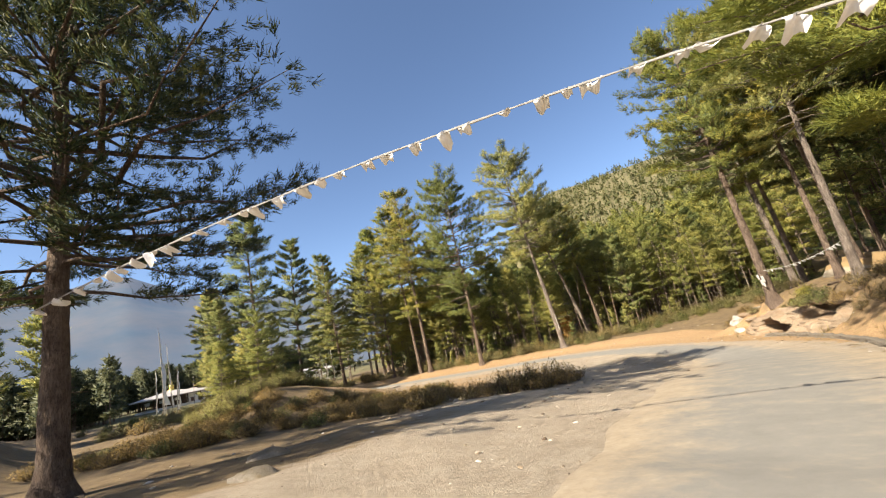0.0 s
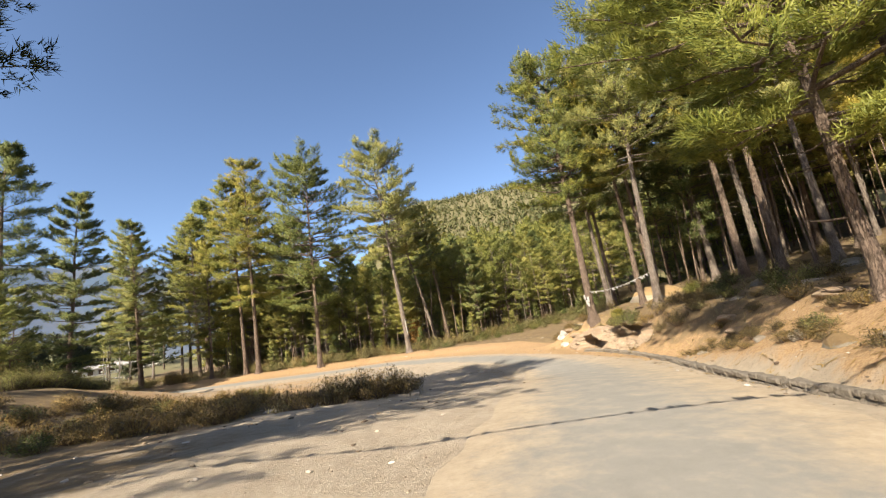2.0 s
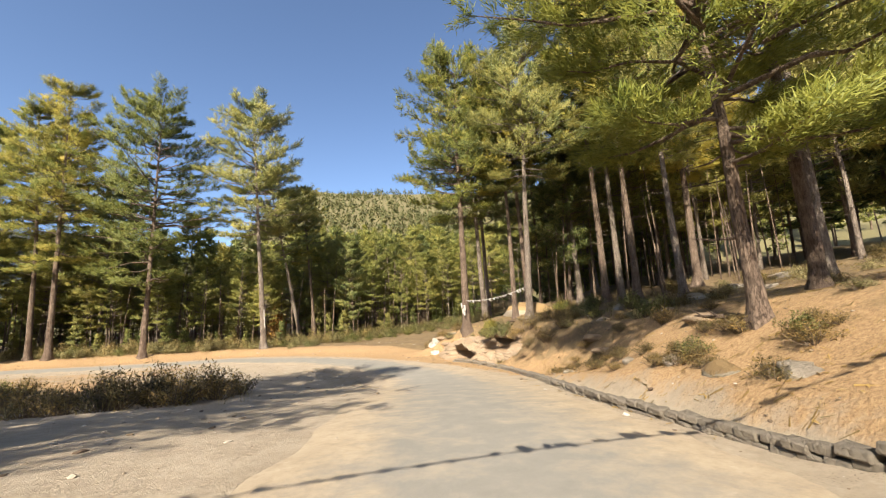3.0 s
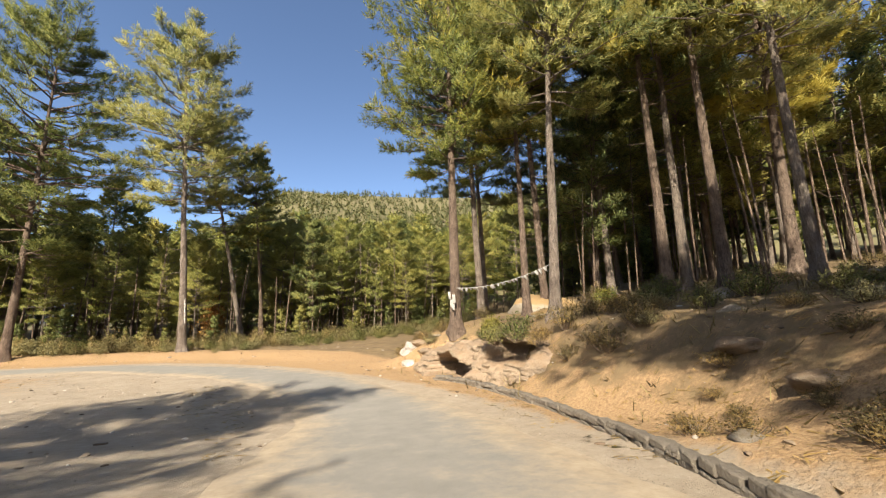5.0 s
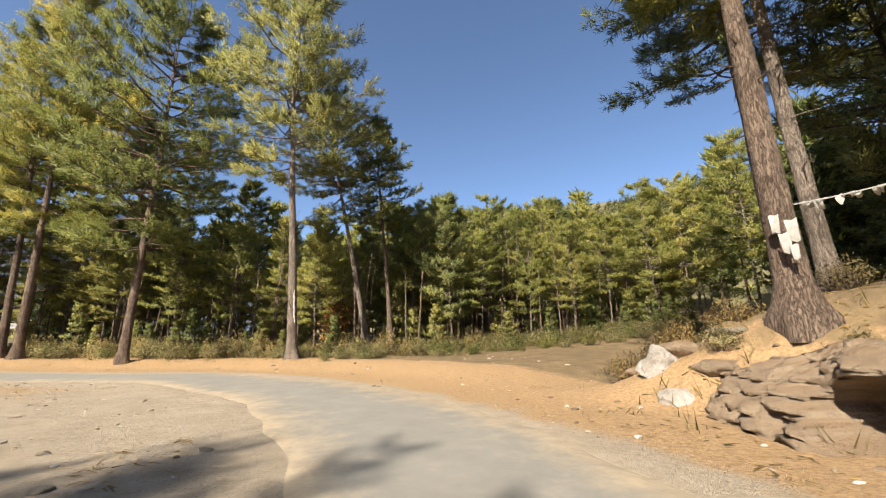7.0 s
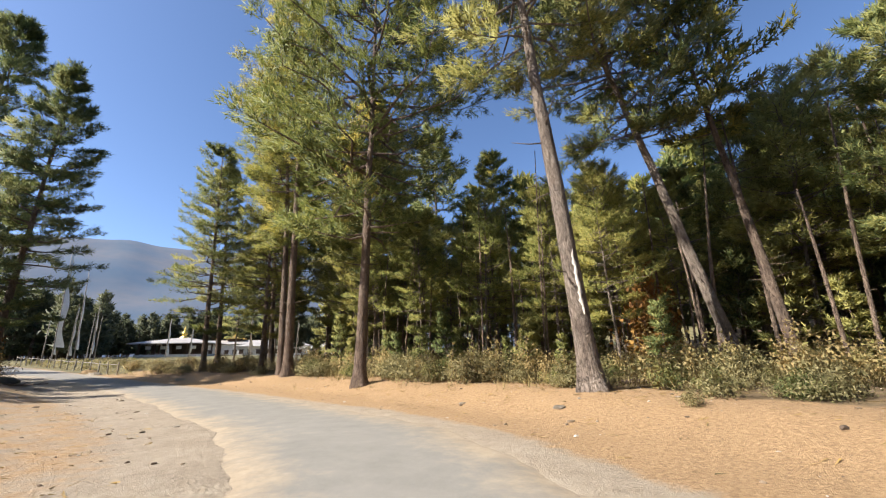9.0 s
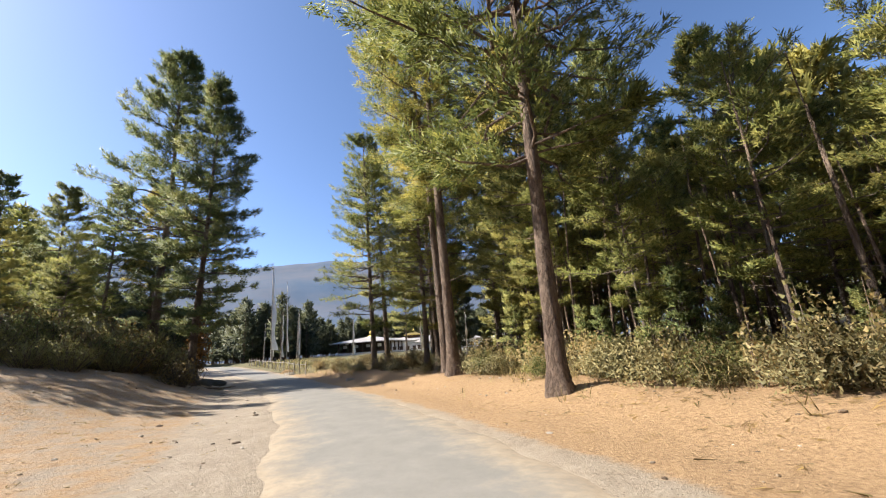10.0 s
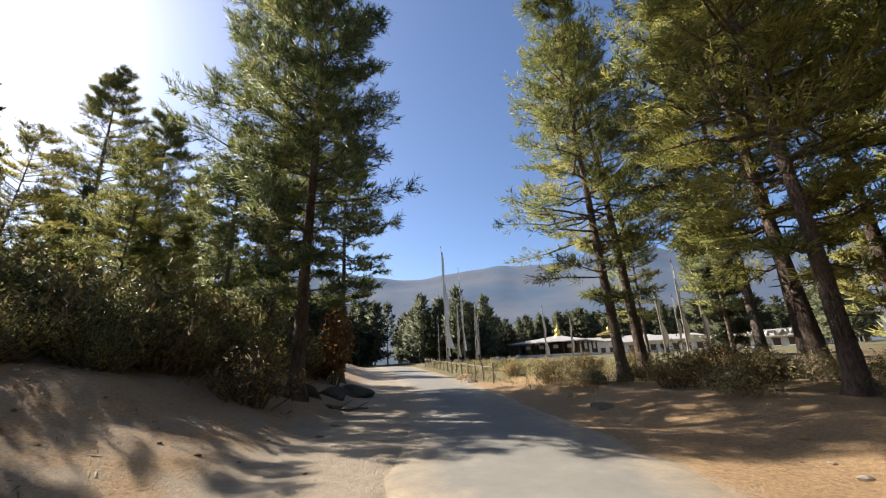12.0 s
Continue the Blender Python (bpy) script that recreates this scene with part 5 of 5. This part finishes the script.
def grass():
    """Dry grass at the rims of the sand."""
    rng = np.random.default_rng(23)
    pts = []
    for k in range(1900):
        x = rng.uniform(-14, 40)
        pts.append((x, north_edge(x) - abs(rng.normal(0, 1.6)) + 0.4))
    for k in range(900):
        x = rng.uniform(-60, -22)
        pts.append((x, 50.5 - (x + 22) * 0.13 + rng.uniform(1.4, 12)))
    for k in range(160):
        pts.append((rng.uniform(14, 26), rng.uniform(6, 26)))
    for k in range(400):
        pts.append((rng.uniform(-10, 4), rng.uniform(14, 24)))
    p = np.array(pts)
    _, d, side, _, _ = lie(p[:, 0], p[:, 1])
    p = p[d > 4.2]
    z = ground_z(p[:, 0], p[:, 1])
    pos = np.c_[p, z]
    way = np.tile([0, 0, 1.0], (len(p), 1)) + rng.normal(0, 0.12, (len(p), 3))
    v, nrm = blades(rng, pos, way, rng.uniform(0.25, 0.6, len(p)), 0.025, 9, 0.35, np.tile([0, 0, 1.0], (len(p), 1)))
    tagged(new("dry_grass", tri_mesh("dry_grass", v, DRY_GRASS, nrm)), "tufts of dry yellow grass at the sand's rim", "grass", kind="stuff")


def litter():
    """Pebbles, bark bits and cones strewn over the sand."""
    rng = np.random.default_rng(29)
    ball = bmesh.new()
    bmesh.ops.create_icosphere(ball, subdivisions=1, radius=1.0)
    bv = np.array([v.co[:] for v in ball.verts])
    bf = np.array([[v.index for v in f.verts] for f in ball.faces])
    ball.free()
    pts = []
    while len(pts) < 3600:
        x, y = rng.uniform(-22, 20), rng.uniform(-4, 50)
        pts.append((x, y))
    p = np.array(pts)
    _, d, side, late, _ = lie(p[:, 0], p[:, 1])
    road = spline(CENTRE, 6)
    gap = np.sqrt(((p[:, None, :] - road[None, :, :2]) ** 2).sum(-1)).min(1)
    p = p[(gap > 2.3) & (d < 15)]
    z = ground_z(p[:, 0], p[:, 1])
    V, F = [], []
    for i, ((x, y), zz) in enumerate(zip(p, z)):
        s = 0.013 + 0.05 * rng.uniform() ** 4
        q = bv * (1 + rng.normal(0, 0.18, (len(bv), 1))) * [s * rng.uniform(1, 2.2), s, s * 0.6]
        a = rng.uniform(0, 6.28)
        q = np.stack([q[:, 0] * math.cos(a) - q[:, 1] * math.sin(a) + x, q[:, 0] * math.sin(a) + q[:, 1] * math.cos(a) + y, q[:, 2] + zz + s * 0.2], 1)
        F += [tuple(f + len(V)) for f in bf]
        V += list(q)
    n = Nodes("pebbles")
    r = n.t.nodes.new("ShaderNodeNewGeometry").outputs["Random Per Island"]
    mat = n.set(n.ramp(r, (0.0, (0.09, 0.06, 0.04)), (0.55, (0.22, 0.16, 0.10)), (0.8, (0.36, 0.30, 0.23)), (1.0, (0.48, 0.43, 0.36))), 0.9)
    tagged(new("pebbles", mesh_of("pebbles", V, F, mat)), "pebbles and bark bits strewn over the sand", "pebbles", kind="stuff")


def twigs():
    """Fallen twigs and needle clumps on the bank and along the wood's rim."""
    rng = np.random.default_rng(31)
    pts = []
    for k in range(5200):
        pts.append((rng.uniform(8, 30), rng.uniform(-4, 26)))
    for k in range(2600):
        x = rng.uniform(-16, 40)
        pts.append((x, north_edge(x) - abs(rng.normal(0, 3.5))))
    for k in range(900):
        pts.append((rng.uniform(-30, 4), rng.uniform(30, 41)))
    p = np.array(pts)
    road = spline(CENTRE, 6)
    gap = np.sqrt(((p[:, None, :] - road[None, :, :2]) ** 2).sum(-1)).min(1)
    p = p[gap > 2.9]
    pos = np.c_[p, ground_z(p[:, 0], p[:, 1]) + 0.015]
    way = rng.normal(0, 1, (len(p), 3)) * [1, 1, 0.08]
    way /= np.linalg.norm(way, axis=1)[:, None]
    v, nrm = blades(rng, pos, way, rng.uniform(0.1, 0.35, len(p)), 0.028, 3, 0.25, np.tile([0, 0, 1.0], (len(p), 1)))
    v[:, 2] = ground_z(v[:, 0], v[:, 1]) + 0.012 + rng.uniform(0, 0.02, len(v))
    tagged(new("twig_litter", tri_mesh("twig_litter", v, SHRUB, nrm)), "fallen twigs and dry needle clumps", "forest litter", kind="stuff")


# ---- prayer flags ----
def flag_mesh(seed, w, h, mat, blow=0.5):
    rng = np.random.default_rng(seed)
    n = 6
    V, F = [], []
    for j in range(n):
        for i in range(n):
            u, v = i / (n - 1), j / (n - 1)
            ph = rng.uniform(0, 0.2)
            V.append((w * (u - 0.5) * (1 - 0.25 * v) + 0.12 * w * v * math.sin(seed), blow * h * v * v + 0.05 * math.sin(5 * u + seed + 3 * v + ph),
                      -h * v * (1 - 0.25 * blow) + 0.03 * math.sin(7 * u + seed)))
    F = [(j * n + i, j * n + i + 1, (j + 1) * n + i + 1, (j + 1) * n + i) for j in range(n - 1) for i in range(n - 1)]
    back = [(x, y + 0.004, z) for x, y, z in V]
    F2 = [tuple(k + len(V) for k in reversed(f)) for f in F]
    return mesh_of("flag", V + back, F + F2, mat, True)


def flag_line(name, a, b, sag, count, size, mat, label, seed, wide=1.0, blown=0.0):
    rng = np.random.default_rng(seed)
    a, b = np.array(a, float), np.array(b, float)
    ts = np.linspace(0, 1, 40)
    pts = a + (b - a) * ts[:, None]
    pts[:, 2] -= sag * 4 * ts * (1 - ts)
    line = root(name, Matrix.Identity(4), label, "prayer flags")
    v, f = tube(pts, [0.016 + 0.006 * math.sin(k * 2.3) for k in range(40)], 5)
    part("rope", mesh_of("rope", v, f, CLOTH_OLD), line, "thin pale rope")
    kinds = [flag_mesh(seed + i, size * wide * rng.uniform(0.8, 1.2), size * rng.uniform(0.6, 1.1), mat, blown + rng.uniform(0.1, 0.9)) for i in range(6)]
    head = math.atan2(b[1] - a[1], b[0] - a[0])
    for k in range(count):
        t = (k + 0.5 + rng.uniform(-0.3, 0.3)) / count
        p = np.array([np.interp(t, ts, pts[:, c]) for c in range(3)])
        tilt = math.atan2(b[2] - a[2] - sag * 4 * (1 - 2 * t), math.hypot(*(b - a)[:2]))
        ob = part("flag", kinds[int(rng.integers(0, 6))], line)
        ob.matrix_basis = Matrix.Translation(p) @ Euler((rng.normal(0, 0.3), -tilt, head + rng.normal(0, 0.1))).to_matrix().to_4x4() @ Matrix.Scale(rng.uniform(0.7, 1.25), 4)


def banner_pole(x, y, tall, lean, cloth, turn, seed, label):
    """A tall pole with a long narrow vertical banner."""
    rng = np.random.default_rng(seed)
    ob = root("banner_pole", stand(x, y, 1, turn, lean), label, "banner pole", "banner poles")
    v, f = tube([(0, 0, -0.4), (0.02, 0, tall * 0.5), (0, 0, tall)], (0.07, 0.055, 0.025), 7)
    part("pole", mesh_of("pole", v, f, WOOD_POLE, True), ob)
    if cloth > 0:
        n, m = 26, 4
        V = []
        for j in range(n):
            t = j / (n - 1)
            for i in range(m):
                u = i / (m - 1)
                wide = cloth * (0.16 + 0.75 * t) * (0.75 + 0.25 * math.sin(t * 13 + seed))
                V.append((0.05 + u * wide, 0.10 * math.sin(t * 14 + u * 2 + seed) * u + 0.02 * rng.normal(), tall * (0.97 - 0.84 * t) - 0.12 * u))
        F = [(j * m + i, j * m + i + 1, (j + 1) * m + i + 1, (j + 1) * m + i) for j in range(n - 1) for i in range(m - 1)]
        back = [(a, b + 0.006, c) for a, b, c in V]
        part("banner", mesh_of("banner", V + back, F + [tuple(k + len(V) for k in reversed(q)) for q in F], CLOTH, True), ob, "long weathered white cloth banner")
        v, f = tube([(0, 0, tall), (0, 0, tall + 0.18), (0, 0, tall + 0.3)], (0.05, 0.045, 0.004), 6)
        part("finial", mesh_of("finial", v, f, TIMBER, True), ob)


def flags_and_poles():
    flag_line("prayer_flag_line", (-9.6, 1.3, 3.3), (9.0, -3.3, 2.95), -0.66, 46, 0.145, CLOTH, "rope of white prayer flags strung across the lane", 81, 1.7, 0.7)
    flag_line("prayer_flag_line", (19.75, 23.95, 1.3), (20.8, 18.6, 1.95), 0.28, 21, 0.15, CLOTH_OLD, "rope of faded prayer flags between two pines", 91)
    flag_line("prayer_flag_line", (-37.7, 76.8, 0.3), (-31.0, 81.6, 0.4), 0.3, 22, 0.5, CLOTH, "rope of small white prayer flags on the meadow", 95)
    flag_line("prayer_flag_line", (-38.6, 77.0, -0.9), (-33.0, 80.5, -0.9), 0.2, 18, 0.5, CLOTH_OLD, "rope of small white prayer flags on the meadow", 97)
    wrap = root("cloth_wrap", Matrix.Translation((19.72, 24.15, 0.75)) @ Matrix.Rotation(radians(-65), 4, "Z"), "white cloths tied round a pine trunk", "cloth")
    for k, (dx, dz, s) in enumerate(((-0.12, 0.35, 0.5), (0.12, 0.2, 0.6), (-0.02, -0.05, 0.55), (0.1, -0.3, 0.4))):
        ob = part("cloth", flag_mesh(100 + k, 0.34, 0.75, CLOTH_OLD, 0.12), wrap)
        ob.location = (dx, -0.3, dz)
        ob.scale = (s, s, s)
    for k, (x, y, tall, lean, cloth, turn) in enumerate((
            (-57.0, 59.9, 15.2, (-3, 0), 1.1, 70), (-57.8, 62.6, 12.5, (-4, 0), 0.3, 70), (-50.1, 69.6, 6.2, (1, 0), 0.4, 70), (-33.2, 69.0, 7.0, (-1, 0), 0.45, 70), (-32.0, 69.8, 7.4, (1, 0), 0.4, 75),
            (-31.0, 70.8, 6.8, (-2, 0), 0.4, 65), (-59.5, 61.0, 8.0, (0, 0), 0.3, 70), (-55.5, 60.8, 7.2, (2, 0), 0.35, 75), (-56.2, 58.6, 6.0, (0, 0), 0.0, 0), (-58.0, 64.5, 7.6, (-1, 0), 0.25, 70),
            (-54.0, 63.0, 6.0, (0, 0), 0.0, 0), (-46.5, 70.5, 4.5, (3, 0), 0.35, 60), (-62.0, 66.0, 7.0, (1, 0), 0.0, 0), (-36.0, 74.0, 5.2, (0, 0), 0.35, 70), (-28.5, 72.0, 5.0, (2, 0), 0.3, 70))):
        banner_pole(x, y, tall, lean, cloth, turn, 120 + k, "tall pole with a long white prayer banner" if cloth else "bare grey wooden pole on the grass")


# ---- pavilion, house, fence ----
def box(a, b):
    (x0, y0, z0), (x1, y1, z1) = a, b
    v = [(x0, y0, z0), (x1, y0, z0), (x1, y1, z0), (x0, y1, z0), (x0, y0, z1), (x1, y0, z1), (x1, y1, z1), (x0, y1, z1)]
    return v, [(3, 2, 1, 0), (4, 5, 6, 7), (0, 1, 5, 4), (1, 2, 6, 5), (2, 3, 7, 6), (3, 0, 4, 7)]


def lathe(profile, sides=16):
    v, f = [], []
    for r, z in profile:
        v += [(r * math.cos(6.2832 * k / sides), r * math.sin(6.2832 * k / sides), z) for k in range(sides)]
    for j in range(len(profile) - 1):
        f += [(j * sides + k, j * sides + (k + 1) % sides, (j + 1) * sides + (k + 1) % sides, (j + 1) * sides + k) for k in range(sides)]
    return v, f


def hip_roof(hx, hy, z0, z1, ridge, thick=0.18):
    v = [(-hx, -hy, z0), (hx, -hy, z0), (hx, hy, z0), (-hx, hy, z0), (-ridge, 0, z1), (ridge, 0, z1)]
    low = [(x, y, z - thick) for x, y, z in v]
    f = [(0, 1, 5, 4), (2, 3, 4, 5), (1, 2, 5), (3, 0, 4)]
    f += [tuple(i + 6 for i in reversed(q)) for q in f] + [(a, b, b + 6, a + 6) for a, b in ((1, 0), (2, 1), (3, 2), (0, 3))]
    return v + low, f


def pavilion():
    z = -0.5
    ob = root("pavilion", Matrix.Translation((-87.0, 97.3, z)) @ Matrix.Rotation(radians(35), 4, "Z") @ Matrix.Scale(1.0, 4), "low open pavilion with a wide pale roof", "pavilion")
    part("roof", mesh_of("roof", *hip_roof(8.2, 8.2, 2.75, 4.3, 0.6), ROOF), ob, "wide pale metal hip roof")
    part("plinth", mesh_of("plinth", *box((-7, -7, -0.4), (7, 7, 0.25)), WHITEWASH), ob)
    part("shrine", mesh_of("shrine", *box((-3.2, -3.2, 0.25), (3.2, 3.2, 2.8)), TIMBER), ob, "dark inner shrine wall")
    post = mesh_of("post", *box((-0.14, -0.14, 0.25), (0.14, 0.14, 2.7)), TIMBER)
    for x in (-6.4, -3.2, 0, 3.2, 6.4):
        for y in (-6.4, 6.4):
            part("post", post, ob).location = (x, y, 0)
            if abs(x) < 6:
                part("post", post, ob).location = (y, x, 0)
    panel = mesh_of("white_panel", *box((-0.5, -0.06, 1.4), (0.5, 0.06, 2.1)), WHITEWASH)
    for x in (-4.6, -1.6, 1.6, 4.6):
        part("white_panel", panel, ob).location = (x, -6.45, 0)
    spire = part("spire", mesh_of("spire", *lathe([(1.0, 4.0), (0.9, 4.4), (0.45, 4.55), (0.55, 4.8), (0.62, 5.3), (0.42, 5.7), (0.2, 5.85), (0.3, 6.15), (0.16, 6.5), (0.05, 6.9), (0.0, 7.2)]), GOLD, True), ob, "gilded bell-shaped spire")
    tagged(spire, "gilded bell-shaped spire")


def houses():
    for x, y, hx, hy, turn, tall, label in ((-74, 114, 8.5, 4.5, 35, 2.6, "long low whitewashed house with pale roof"), (-56, 118, 6, 3.6, 25, 2.2, "small whitewashed house with pale roof"),
                                            (-92, 116, 12, 5.0, 40, 3.4, "long low whitewashed house with pale roof")):
        ob = root("house", Matrix.Translation((x, y, gz(x, y) - 0.6)) @ Matrix.Rotation(radians(turn), 4, "Z"), label, "house", "houses by the pavilion")
        part("wall", mesh_of("wall", *box((-hx, -hy, -0.5), (hx, hy, tall)), WHITEWASH), ob)
        part("roof", mesh_of("roof", *hip_roof(hx + 0.7, hy + 0.7, tall + 0.15, tall + 1.3, hx - 3), ROOF), ob)
        win = mesh_of("window", *box((-0.5, -0.07, 0.8), (0.5, 0.07, 1.8)), TIMBER)
        sill = mesh_of("sill", *box((-0.6, -0.14, 0.7), (0.6, 0.05, 0.79)), WHITEWASH)
        lintel = mesh_of("lintel", *box((-0.62, -0.12, 1.81), (0.62, 0.05, 1.95)), TIMBER)
        for k in range(int(hx)):
            pane = part("window", win, ob)
            pane.location = (-hx + 1 + 2 * k, -hy - 0.02, 0)
            part("sill", sill, pane)
            part("lintel", lintel, pane)
        if hx > 11.5:
            part("lantern_roof", mesh_of("lantern_roof", *hip_roof(2.6, 2.6, tall + 1.9, tall + 2.9, 0.3), GOLD), ob, "small gilded lantern roof")
            part("lantern_base", mesh_of("lantern_base", *box((-1.6, -1.6, tall + 0.9), (1.6, 1.6, tall + 1.95)), TIMBER), ob)
            part("finial", mesh_of("finial", *lathe([(0.3, tall + 2.8), (0.35, tall + 3.2), (0.12, tall + 3.5), (0.0, tall + 4.4)]), GOLD, True), ob, "gilded finial")


def fence():
    ob = root("fence", Matrix.Identity(4), "low rough wooden fence along the grass", "fence")
    post = mesh_of("post", *tube([(0, 0, -0.3), (0.02, 0.01, 0.5), (0, 0, 1.1)], (0.06, 0.055, 0.05), 6), WOOD_POLE)
    last = None
    for k in range(16):
        x = -31 - 2.0 * k
        y = 53.4 - (x + 31) * 0.16
        p = part("post", post, ob)
        p.location = (x, y, gz(x, y))
        p.rotation_euler = (0.05 * math.sin(k * 2.1), 0.05 * math.cos(k * 3.3), k)
        if last:
            v, f = tube([last, (x, y, gz(x, y) + 0.85)], (0.035, 0.03), 5)
            part("rail", mesh_of("rail", v, f, WOOD_POLE), ob)
        last = (x, y, gz(x, y) + 0.85)


def fallen_branches():
    for k, (x, y, ln, turn) in enumerate(((-23.8, 44.2, 3.6, 26), (21.6, 20.8, 1.8, 20), (16.2, 47.0, 2.2, 80), (9.8, 46.0, 1.6, 10), (13.0, 3.9, 1.2, 120))):
        ob = root("fallen_branch", Matrix.Translation((x, y, gz(x, y) + 0.07)) @ Matrix.Rotation(radians(turn), 4, "Z"), "bare fallen branch lying on the ground", "branch", "fallen branches")
        pts = [(-ln / 2, 0, 0), (-ln / 6, 0.06, 0.04), (ln / 5, -0.05, 0.02), (ln / 2, 0.08, 0.06)]
        part("stem", mesh_of("stem", *tube(pts, (0.08, 0.07, 0.05, 0.02), 7), BARK, True), ob)
        for q in (0.1, 0.35):
            part("twig", mesh_of("twig", *tube([(ln * q, 0, 0.03), (ln * q + 0.25, 0.3, 0.22)], (0.025, 0.008), 5), BARK), ob)


build_ground()
build_road()
build_mountains()
build_outcrop()
tall_pines()
forest_pines()
slender_stems()
far_woods()
rocks()
shrubs()
grass()
litter()
twigs()
flags_and_poles()
pavilion()
houses()
fence()
fallen_branches()
build_kerb()
